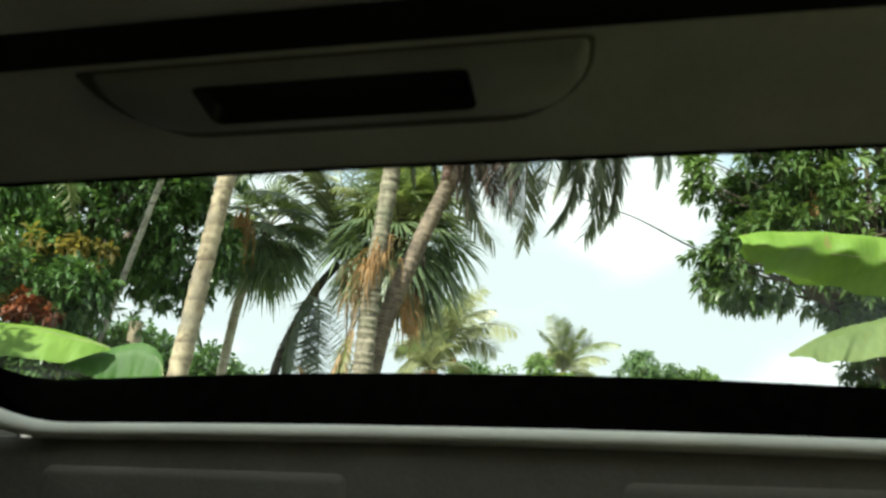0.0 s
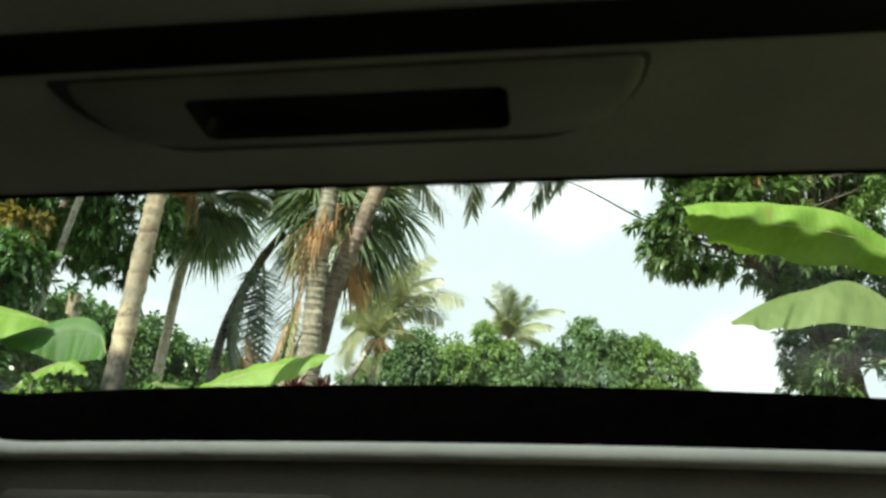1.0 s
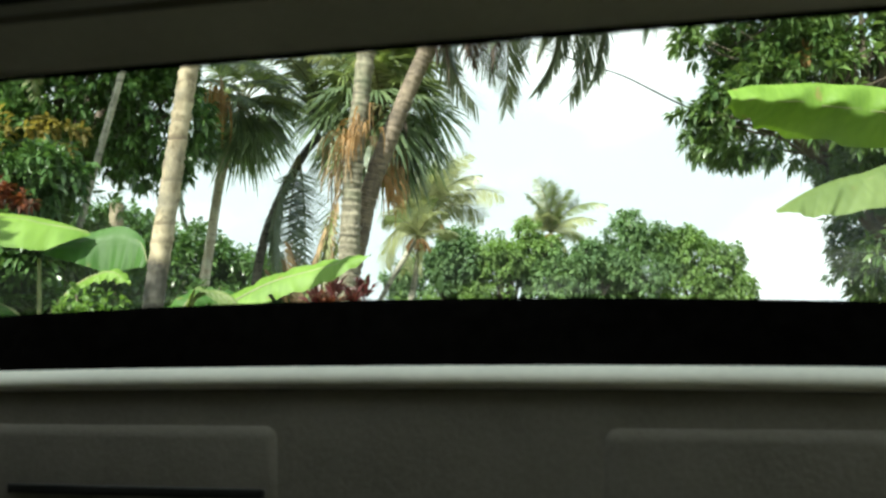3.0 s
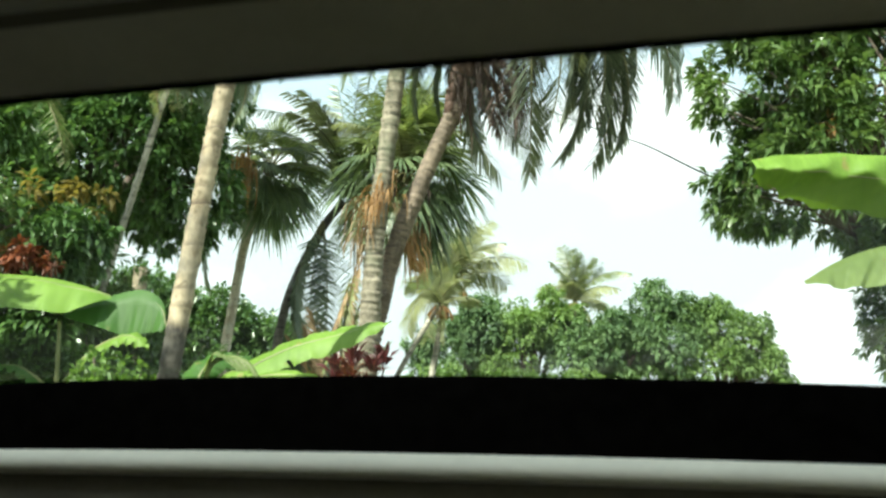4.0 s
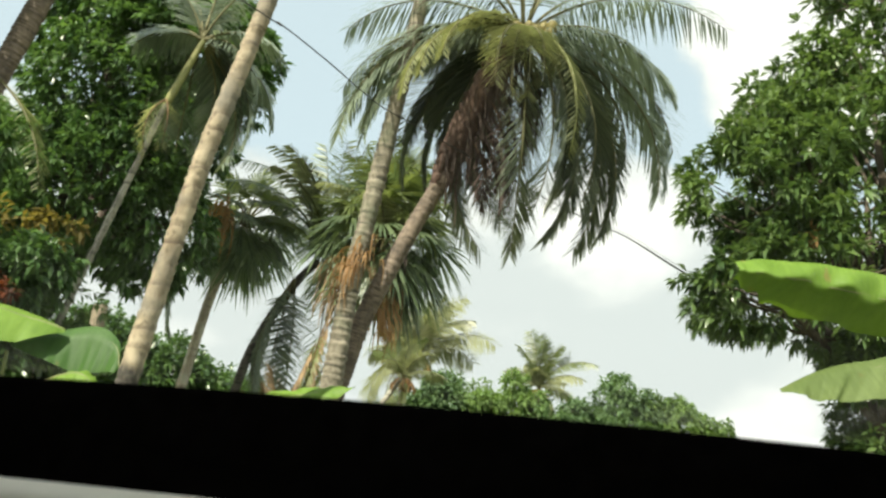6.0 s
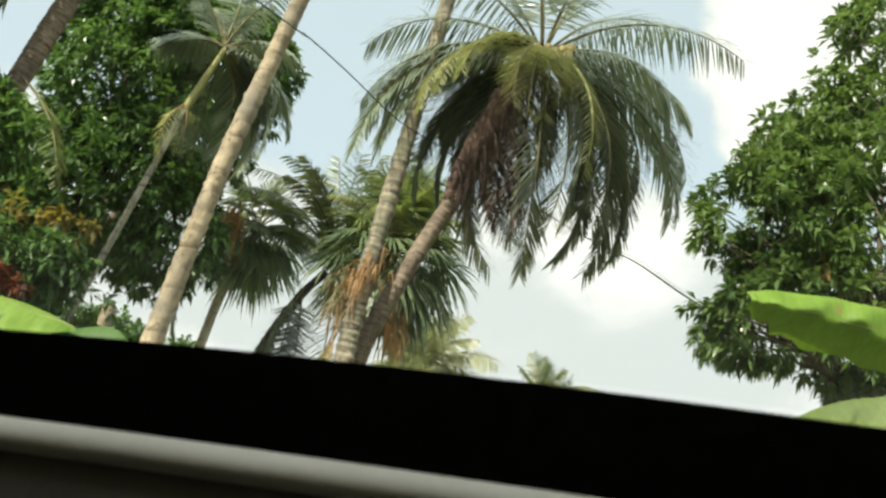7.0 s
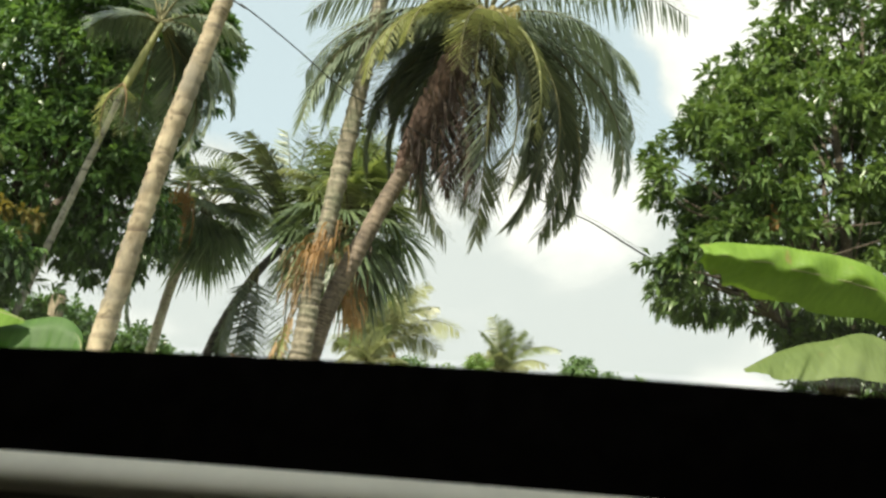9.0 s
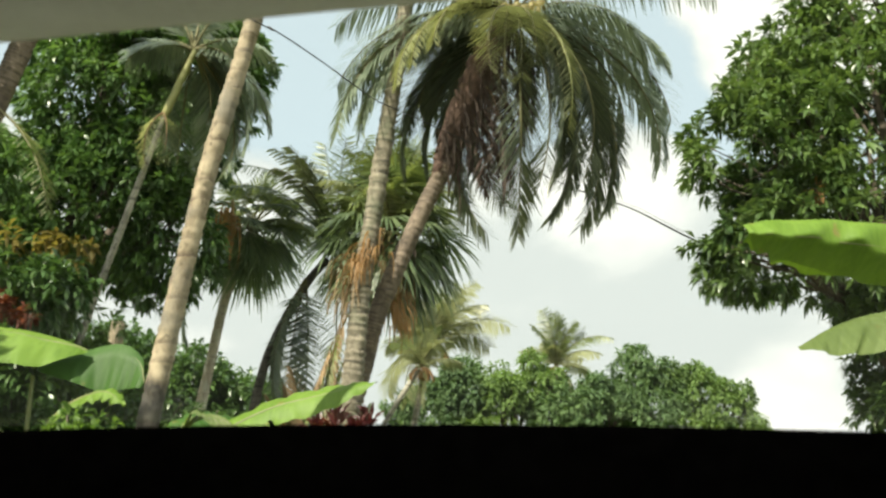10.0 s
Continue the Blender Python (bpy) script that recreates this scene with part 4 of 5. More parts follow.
def pale_palm():
    """The near palm with a pale smooth stem."""
    rng = np.random.default_rng(13)
    foot = (-3.01, 8.3, 0.00)
    ob = thing("coconut_palm", foot, "near palm with a pale tan leaning stem", "palm tree", "garden palms")
    pts = [foot, (-2.93, 8.3, 0.81), (-2.81, 8.3, 1.70), (-2.62, 8.3, 3.24), (-2.46, 8.3, 4.40), (-2.22, 8.3, 5.66), (-2.09, 8.3, 6.34), (-1.57, 8.3, 9.11), (-1.06, 8.3, 12.27)]
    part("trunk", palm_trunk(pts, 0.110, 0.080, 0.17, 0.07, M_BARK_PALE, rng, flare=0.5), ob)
    c = (-1.03, 8.3, 12.47)
    tips = [((c[0] + 2.6 * math.cos(a), c[1] + 2.6 * math.sin(a), c[2] + 1.8), 75) for a in np.arange(11) * 0.571]
    ring_of_fronds(ob, c, tips, M_COCO, M_RACHIS, rng, count=50, length=0.7, width=0.045)


def thin_areca():
    rng = np.random.default_rng(14)
    foot = (-5.90, 12.5, 0.00)
    ob = thing("areca_palm", foot, "slender grey areca palm with a green crownshaft and drooping fronds", "palm tree", "garden palms")
    pts = [foot, (-5.72, 12.5, 1.60), (-5.45, 12.5, 3.08), (-4.96, 12.5, 5.16), (-4.55, 12.5, 6.88)]
    part("trunk", palm_trunk(pts, 0.060, 0.045, 0.18, 0.05, M_BARK_THIN, rng), ob)
    v, f = tube(spline([(-4.56, 12.5, 6.84), (-4.40, 12.5, 7.33), (-4.17, 12.5, 8.05)], 16), [0.05, 0.06, 0.066, 0.068, 0.068, 0.068, 0.066, 0.064, 0.062, 0.06, 0.058, 0.056, 0.054, 0.052, 0.048, 0.04], 14)
    part("crownshaft", mesh_of("crownshaft", v, f, M_SHAFT), ob, "smooth yellow-green crownshaft")
    c = (-4.20, 12.5, 8.07)
    tips = [((-5.28, 12.5, 7.85), 62), ((-5.15, 12.7, 8.1), 66), ((-4.92, 13.4, 9.31), 70), ((-3.99, 12.9, 6.9), 40), ((-3.67, 12.9, 7.0), 45), ((-4.03, 13.1, 6.2), 25), ((-3.63, 13.0, 6.1), 25), ((-3.5, 13.1, 6.5), 35), ((-3.3, 12.8, 6.4), 30), ((-2.89, 12.8, 6.8), 50), ((-3.15, 12.6, 7.1), 50), ((-2.85, 12.4, 7.92), 60), ((-3.15, 12.5, 9.50), 70), ((-4.13, 13.0, 10.19), 80), ((-5.21, 12.6, 9.31), 70), ((-4.75, 13.1, 6.6), 45), ((-4.5, 13.2, 6.3), 35), ((-3.34, 13.4, 7.53), 55), ((-3.4, 12.3, 7.6), 60)]
    ring_of_fronds(ob, c, tips, M_COCO, M_RACHIS, rng, count=44, length=0.6, width=0.032, hang=0.8)
    for t in ((-4.62, 12.2, 5.85), (-4.37, 12.15, 5.95)):
        frond(ob, (-4.54, 12.4, 6.88), t, 5, M_COCO_YELLOW, M_RACHIS_BROWN, rng, 22, 0.3, 0.02, 0.8, 0.015, name="flower_stalk", label="pale hanging flower stalk")


def corner_coconut():
    rng = np.random.default_rng(15)
    foot = (-7.47, 11.0, 0.00)
    ob = thing("coconut_palm", foot, "thick brown coconut palm beside the dark tree, fronds greyish", "palm tree", "garden palms")
    pts = [foot, (-7.15, 11.0, 2.49), (-6.70, 11.0, 4.96), (-6.40, 11.0, 6.32), (-6.12, 11.0, 7.52), (-5.8, 11.0, 8.91)]
    part("trunk", palm_trunk(pts, 0.17, 0.14, 0.1, 0.10, M_BARK_COCO, rng), ob)
    c = (-5.75, 11.0, 9.11)
    tips = [((-8.06, 10.6, 6.93), 35), ((-8.45, 11.2, 8.32), 45), ((-6.78, 10.6, 11.48), 70), ((-4.52, 11.2, 11.48), 68), ((-6.39, 12.8, 11.18), 70), ((-7.86, 12.0, 10.29), 60), ((-5.11, 9.4, 11.18), 70)]
    tips += [((-6.75, 10.6, 6.6), 20), ((-6.6, 10.6, 6.2), 10), ((-6.95, 10.5, 6.4), 22), ((-7.2, 10.5, 6.0), 25), ((-6.7, 10.5, 5.7), 5)]
    ring_of_fronds(ob, c, tips, M_COCO, M_RACHIS, rng, count=58, length=0.7, width=0.036, hang=0.35)
    frond(ob, (-6.3, 10.85, 6.2), (-5.1, 10.3, 4.5), -35, M_COCO_YELLOW, M_RACHIS, rng, 26, 0.4, 0.026, 0.8, 0.022, label="withered pale frond")


def middle_palms():
    """The cluster of shaggy palms in the middle distance."""
    rng = np.random.default_rng(16)
    # slender palm with a dark broad-leaved crown
    foot = (-5.65, 19.0, 0.00)
    ob = thing("fan_palm", foot, "slender fan palm with a dark shaggy crown and orange dead fronds", "palm tree", "garden palms")
    part("trunk", palm_trunk([foot, (-5.46, 19.0, 1.99), (-5.24, 19.0, 3.77), (-5.01, 19.0, 5.35), (-4.57, 19.0, 6.84)], 0.125, 0.10, 0.2, 0.05, M_BARK_TAN, rng), ob)
    c = (-4.52, 19.0, 7.03)
    fan_crown(ob, c, rng, [(6, -60, 0.6, 0.95, 0.75), (7, -28, 0.75, 1.0, 0.6), (6, 2, 0.8, 1.0, 0.5), (6, 32, 0.85, 1.0, 0.45), (4, 62, 0.7, 0.9, 0.3)], M_ARECA_DARK, M_ARECA)
    for t, el in (((-2.56, 18.7, 6.34), 62), ((-5.70, 18.6, 4.07), 10), ((-5.90, 18.8, 4.56), 20)):
        frond(ob, c, t, el, M_COCO, M_RACHIS, rng, 50, 0.6, 0.05, 0.9, 0.03)
    for dx, z, n, length in ((-0.05, 6.6, 26, 0.75), (-0.25, 6.35, 24, 0.65), (0.12, 6.45, 18, 0.6)):
        dry_tuft(ob, (c[0] + dx, 17.0, z), n, length, 0.26, M_ORANGE, rng, (-0.08, -0.05), 0.045, "dry orange hanging strips")
    # curved dark stem
    foot = (-4.18, 18.0, 0.00)
    ob = thing("coconut_palm", foot, "young coconut palm with a curved dark stem and one hanging frond", "palm tree", "garden palms")
    part("trunk", palm_trunk([foot, (-4.05, 18.0, 1.50), (-3.90, 18.0, 2.96), (-3.64, 18.0, 4.02), (-3.03, 18.0, 5.30), (-2.56, 18.0, 5.95)], 0.11, 0.09, 0.15, 0.06, M_BARK_DARK, rng), ob)
    c = (-2.46, 18.0, 6.04)
    ring_of_fronds(ob, (-2.98, 17.8, 5.45), [((-3.12, 17.5, 2.6), -72), ((-2.8, 17.6, 2.7), -78), ((-3.45, 17.6, 2.9), -62)], M_COCO, M_RACHIS, rng, count=84, length=0.8, width=0.05, hang=0.2, sweep=-0.35)
    ring_of_fronds(ob, c, [((-3.8, 17.3, 8.3), 88), ((-3.45, 17.2, 8.32), 88), ((-3.12, 17.3, 8.08), 88), ((-3.7, 17.2, 7.8), 84)], M_COCO_YELLOW, M_RACHIS, rng, count=56, length=0.6, width=0.05, hang=0.55)
    ring_of_fronds(ob, c, [((-4.81, 17.8, 7.57), 80), ((-4.68, 17.8, 8.1), 82), ((-4.3, 18.0, 7.2), 72)], M_COCO, M_RACHIS, rng, count=40, length=0.62, width=0.034, hang=0.7)
    ring_of_fronds(ob, c, [((-2.71, 17.6, 8.56), 88), ((-2.22, 17.6, 8.73), 86), ((-1.71, 17.4, 8.7), 80), ((-1.18, 18.0, 7.63), 60), ((-3.93, 18.1, 6.9), 55), ((-0.88, 17.8, 6.34), 45), ((-1.38, 17.4, 4.56), 20), ((-2.25, 17.4, 3.2), -45)], M_ARECA, M_RACHIS, rng, count=46, length=0.65, width=0.04, hang=0.6)
    # broad-leaved crown behind the crossing stems
    foot = (-1.75, 17.0, 0.00)
    ob = thing("fan_palm", foot, "shaggy fan palm with a dark hanging skirt behind the crossing stems", "palm tree", "garden palms")
    part("trunk", palm_trunk([foot, (-1.72, 17.0, 2.98), (-1.25, 17.0, 6.14)], 0.13, 0.11, 0.2, 0.06, M_BARK_RING, rng), ob)
    c = (-1.08, 17.0, 6.34)
    fan_crown(ob, c, rng, [(11, -55, 0.6, 1.1, 0.95), (11, -25, 0.85, 1.1, 0.85), (9, 8, 0.95, 1.1, 0.75), (8, 36, 1.0, 1.05, 0.65), (7, 62, 1.2, 1.0, 0.5), (4, 82, 1.35, 1.0, 0.2)], M_ARECA_DARK, M_ARECA)
    for k in range(16):
        a = 2.4 * k
        q = k / 15
        frond(ob, c, (c[0] + (0.7 + 1.1 * q) * math.cos(a), c[1] - 0.4 + (0.6 + 0.8 * q) * math.sin(a), c[2] + 2.1 - 1.7 * q), 86 - 20 * q, M_ARECA if k % 3 else M_COCO_YELLOW, M_RACHIS, rng, 38, 0.5, 0.036, 0.7, 0.02)
    for k in range(7):
        dry_tuft(ob, (-1.25 + 0.1 * k, 16.1 + 0.1 * rng.random(), 5.6 - 0.15 * (k % 3)), 20, 0.9, 0.25, M_ORANGE if k % 3 else M_COCO_BROWN, rng, (0, 0), 0.035, "dry tan hanging strips")
    # ragged brown and green growth at the foot of the crossing stems
    foot = (-2.16, 15.2, 0.00)
    ob = thing("young_palm", foot, "stemless young palm with tan and green fronds", "palm tree")
    for k in range(9):
        a = k * 2.4
        b = np.array([-2.15 + 0.1 * math.cos(a), 15.2, 0.3 + 0.08 * k])
        t = b + np.array([0.8 * math.cos(a), 0.5 * math.sin(a) - 0.2, 1.9 + 0.6 * rng.random()])
        frond(ob, b, t, 78, (M_COCO, M_TAN, M_COCO)[k % 3], M_RACHIS, rng, 60, 0.4, 0.03, 0.6, 0.018, sweep=0.6)


def feather_crown(ob, c, rng, size, count, young, old, dead=6):
    """A loose full crown: spear leaves in the middle, arching ones round them, some hanging, and dry bases."""
    c = np.array(c)
    for k in range(count):
        az = 2.4 * k + rng.uniform(-0.3, 0.3)
        q = (k + 0.5) / count
        el = 87 - 52 * q + rng.uniform(-6, 6)
        reach = size * rng.uniform(0.8, 1.12)
        low = radians(el - 14 - 22 * q)
        rise, out = math.sin(low), math.cos(low)
        tip = c + reach * np.array([out * math.cos(az), 0.8 * out * math.sin(az), rise])
        frond(ob, c, tip, el + 14, young if rng.random() < 0.55 + 0.3 * q else old, M_RACHIS, rng, 64, 0.34 * size, 0.026, 0.9, 0.02, 0.08, twist=rng.choice((-1, 1)) * rng.uniform(20, 70))
    for k in range(dead):
        a = 2.4 * k
        b = c + np.array([0.12 * math.cos(a), -0.12, -0.05])
        frond(ob, b, b + np.array([0.32 * math.cos(a), -0.1, -0.35 - 0.3 * rng.random()]) * size * 0.6, -30, M_ORANGE, M_RACHIS_BROWN, rng, 22, 0.2, 0.03, 0.2, 0.025, 0.05, name="dry_frond", label="dry tan frond base")


def far_palms():
    rng = np.random.default_rng(17)
    foot = (-0.88, 24.0, 0.00)
    ob = thing("coconut_palm", foot, "small far coconut palm with yellow-green fronds", "palm tree", "far palms")
    part("trunk", palm_trunk([foot, (-0.74, 24.0, 2.19), (-0.25, 24.0, 4.86)], 0.10, 0.085, 0.15, 0.06, M_BARK_THIN, rng), ob)
    c = (-0.15, 24.0, 5.06)
    feather_crown(ob, c, rng, 1.5, 8, M_COCO_YELLOW, M_ARECA, 9)
    for t, el in (((1.1, 24.0, 6.86), 80), ((0.57, 23.7, 6.66), 84), ((0.02, 24.2, 6.51), 88), ((-0.54, 23.8, 6.31), 80), ((-0.89, 24.0, 5.9), 66), ((2.08, 24.0, 5.54), 50), ((1.46, 23.8, 4.92), 35), ((-1.57, 24.0, 4.84), 50), ((-1.41, 23.7, 3.43), 20), ((-0.87, 23.5, 3.27), 5), ((-0.38, 23.5, 3.3), 0), ((1.39, 24.2, 6.24), 66), ((-1.19, 24.2, 5.56), 60)):
        frond(ob, c, t, el, M_COCO_YELLOW, M_RACHIS, rng, 84, 0.72, 0.030, 0.8, 0.024, twist=rng.choice((-1, 1)) * rng.uniform(35, 80))
    foot = (-2.70, 22.5, 0.00)
    ob = thing("coconut_palm", foot, "thin leaning palm stem beside the far palm", "palm tree", "far palms")
    part("trunk", palm_trunk([foot, (-1.50, 22.5, 2.45), (-0.55, 22.5, 4.05)], 0.08, 0.065, 0.15, 0.05, M_BARK_THIN, rng), ob)
    feather_crown(ob, (-0.48, 22.5, 4.15), rng, 1.2, 9, M_COCO_YELLOW, M_ARECA, 4)
    foot = (4.40, 31.2, 0.00)
    ob = thing("coconut_palm", foot, "small far coconut palm rising behind the mango hedge", "palm tree", "far palms")
    part("trunk", palm_trunk([foot, (4.42, 31.2, 2.2), (4.48, 31.2, 5.2)], 0.16, 0.12, 0.15, 0.06, M_BARK_THIN, rng), ob)
    c = (4.5, 31.2, 5.35)
    feather_crown(ob, c, rng, 1.3, 6, M_COCO_YELLOW, M_ARECA, 8)
    for t, el in (((4.04, 31.0, 7.48), 88), ((3.6, 30.8, 6.79), 80), ((4.58, 30.7, 7.1), 86), ((5.28, 31.0, 7.04), 80), ((6.64, 31.0, 6.43), 68), ((6.08, 30.8, 5.78), 50), ((3.23, 31.2, 5.82), 50), ((5.67, 31.4, 6.77), 75), ((4.94, 30.7, 4.3), 0), ((4.01, 30.7, 4.2), 0), ((4.48, 31.5, 7.44), 88), ((5.75, 30.9, 5.0), 20)):
        frond(ob, c, t, el, M_ARECA if el > 60 else M_COCO_YELLOW, M_RACHIS, rng, 74, 0.64, 0.028, 0.7, 0.026, twist=rng.choice((-1, 1)) * rng.uniform(35, 80))


coconut_leaning()
ringed_palm()
pale_palm()
thin_areca()
corner_coconut()
middle_palms()
far_palms()


# ---- broad-leaved trees ----
def trees():
    rng = np.random.default_rng(21)
    blobs = [(5.68, 11.6, 4.87, 1.97, 1.8, 1.33), (4.95, 11.2, 5.85, 1.45, 1.4, 1.15), (6.49, 11.8, 6.34, 2.2, 2.0, 1.6), (6.65, 11.8, 8.15, 1.6, 1.7, 1.25), (5.05, 11.4, 7.15, 0.85, 0.9, 0.7), (7.47, 12.0, 9.50, 1.7, 1.7, 1.3), (4.72, 11.1, 4.42, 1.1, 1.1, 0.75), (7.37, 11.8, 4.37, 2.0, 1.9, 1.7), (6.85, 11.6, 2.4, 0.95, 1.2, 0.8), (6.2, 11.4, 3.5, 0.6, 0.7, 0.45)]
    broad_tree("mango_tree", (7.27, 12.2, 0.00), (6.88, 12.0, 2.59), 0.24, blobs, "dense mango tree with glossy green leaves in whorls", rng, M_MANGO, 3900, 13, 0.22, 0.066, 0.46, 0.6, 110, 0.12, extra=[([(4.75, 10.15, 4.98, 0.10, 0.08, 0.12)], 2, M_ORANGE, "dry curled brown leaves")])
    rng = np.random.default_rng(22)
    blobs = [(-6.7, 15.2, 8.51, 1.7, 1.6, 2.0), (-6.49, 15.0, 6.14, 2.0, 1.7, 1.7), (-8.3, 15.0, 5.45, 2.0, 1.7, 1.5), (-5.41, 15.2, 5.55, 1.3, 1.3, 1.3), (-5.50, 15.3, 9.31, 1.7, 1.5, 1.4), (-4.52, 15.4, 9.21, 1.0, 1.1, 1.3), (-9.6, 15.4, 5.2, 1.5, 1.5, 1.2), (-9.5, 15.4, 6.9, 1.4, 1.3, 1.2), (-6.7, 15.2, 9.9, 1.6, 1.5, 0.9), (-5.31, 15.0, 7.33, 1.3, 1.2, 1.0)]
    extra = [([(-7.47, 13.4, 4.71, 1.1, 0.5, 0.55), (-6.29, 13.5, 4.96, 0.5, 0.4, 0.35), (-8.26, 13.6, 4.37, 0.7, 0.4, 0.45)], 70, M_NEW, "yellow-orange young leaves")]
    broad_tree("mango_tree", (-7.27, 15.6, 0.00), (-7.18, 15.4, 3.77), 0.30, blobs, "large dark green tree with orange young leaves low down", rng, M_MANGO_DARK, 5400, 10, 0.24, 0.08, 0.14, 0.5, 90, extra=extra)
    rng = np.random.default_rng(24)
    blobs = [(-6.9, 10.1, 4.5, 0.9, 0.6, 0.9), (-6.2, 10.4, 3.7, 0.9, 0.6, 0.6), (-7.7, 10.3, 5.3, 1.0, 0.6, 0.8), (-7.6, 10.2, 3.6, 1.0, 0.6, 0.9), (-5.3, 10.9, 3.6, 0.7, 0.5, 0.45), (-6.3, 10.4, 5.2, 0.75, 0.5, 0.6), (-7.0, 10.4, 5.6, 0.8, 0.5, 0.6)]
    broad_tree("mango_tree", (-7.4, 10.4, 0.0), (-7.2, 10.4, 2.4), 0.1, blobs, "young dark-leaved mango tree before the brown palm", rng, M_MANGO_DARK, 1300, 10, 0.22, 0.066, 0.15, 0.35, 30)
    rng = np.random.default_rng(23)
    blobs = [(-5.11, 22.0, 2.59, 1.5, 1.2, 1.3), (-4.13, 22.3, 2.09, 1.2, 1.1, 1.0), (-6.49, 21.5, 2.98, 1.5, 1.2, 1.6), (-8.36, 21.0, 3.38, 1.8, 1.4, 1.6), (-3.5, 21.8, 1.9, 1.0, 1.0, 1.0)]
    broad_tree("garden_tree", (-5.50, 22.2, 0.00), (-5.41, 22.2, 1.20), 0.14, blobs, "low rounded green tree among the palms", rng, M_MANGO_DARK, 4200, 10, 0.22, 0.085, 0.0, 0.3, 30)
    # the row of mango trees in the distance, one tree each
    rows = [((0.2, 29.5), 5.2, [(-0.39, 29.4, 3.18, 1.5, 1.3, 1.4), (0.88, 29.6, 4.17, 1.3, 1.3, 1.4)]),
            ((2.6, 30.0), 5.4, [(2.16, 29.8, 4.17, 1.4, 1.4, 1.3), (3.24, 30.0, 4.37, 1.2, 1.2, 1.2), (1.67, 29.4, 2.59, 1.5, 1.2, 1.4)]),
            ((5.4, 30.0), 4.6, [(5.11, 29.8, 3.57, 1.4, 1.3, 1.3), (5.80, 30.0, 3.08, 1.3, 1.3, 1.3), (4.13, 29.6, 3.18, 1.2, 1.2, 1.4)]),
            ((7.6, 30.2), 6.0, [(7.27, 30.0, 4.96, 1.05, 1.1, 1.15), (7.67, 29.8, 3.57, 1.6, 1.4, 1.5), (6.68, 30.2, 3.77, 1.1, 1.1, 1.2)]),
            ((9.8, 30.2), 5.3, [(9.34, 30.0, 4.27, 1.3, 1.3, 1.15), (10.22, 30.2, 3.67, 1.2, 1.3, 1.1), (9.04, 29.7, 2.78, 1.6, 1.3, 1.4), (11.01, 30.1, 2.69, 1.1, 1.2, 1.2), (11.70, 30.3, 1.80, 0.9, 1.0, 1.0)])]
    for k, ((x, y), top, bl) in enumerate(rows):
        rng = np.random.default_rng(30 + k)
        bl = [(*b[:3], 0.9 * b[3], b[4], 0.92 * b[5]) for b in bl]
        bl += [(b[0] + rng.uniform(-0.9, 0.9) * b[3], b[1] - 0.5, b[2] + rng.uniform(0.0, 0.75) * b[5], 0.42 * b[3], 0.5, 0.42 * b[5]) for b in bl for _ in range(3)]
        broad_tree("mango_tree", (x, y, 0.0), (x, y, 1.4), 0.2, bl, "far rounded mango tree in a hazy row" if k != 3 else "far dark mango tree with a pointed crown in a hazy row", rng, M_FAR_DARK if k in (0, 2, 3) else M_FAR, 1500, 9, 0.24, 0.08, 0.34, 0.5, 24, group="far mango row")
    # a low tree beside the car, unseen, added to shade the garden's foot
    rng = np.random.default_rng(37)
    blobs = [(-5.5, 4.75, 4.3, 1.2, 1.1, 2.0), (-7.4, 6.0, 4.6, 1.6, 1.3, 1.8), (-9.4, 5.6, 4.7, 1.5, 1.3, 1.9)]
    broad_tree("mango_tree", (-7.4, 5.0, 0.0), (-7.3, 5.0, 1.9), 0.18, blobs, "dense mango tree out of view, added to shade the garden", rng, M_MANGO_DARK, 2400, 10, 0.24, 0.07, 0.15, 0.3, 40)


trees()


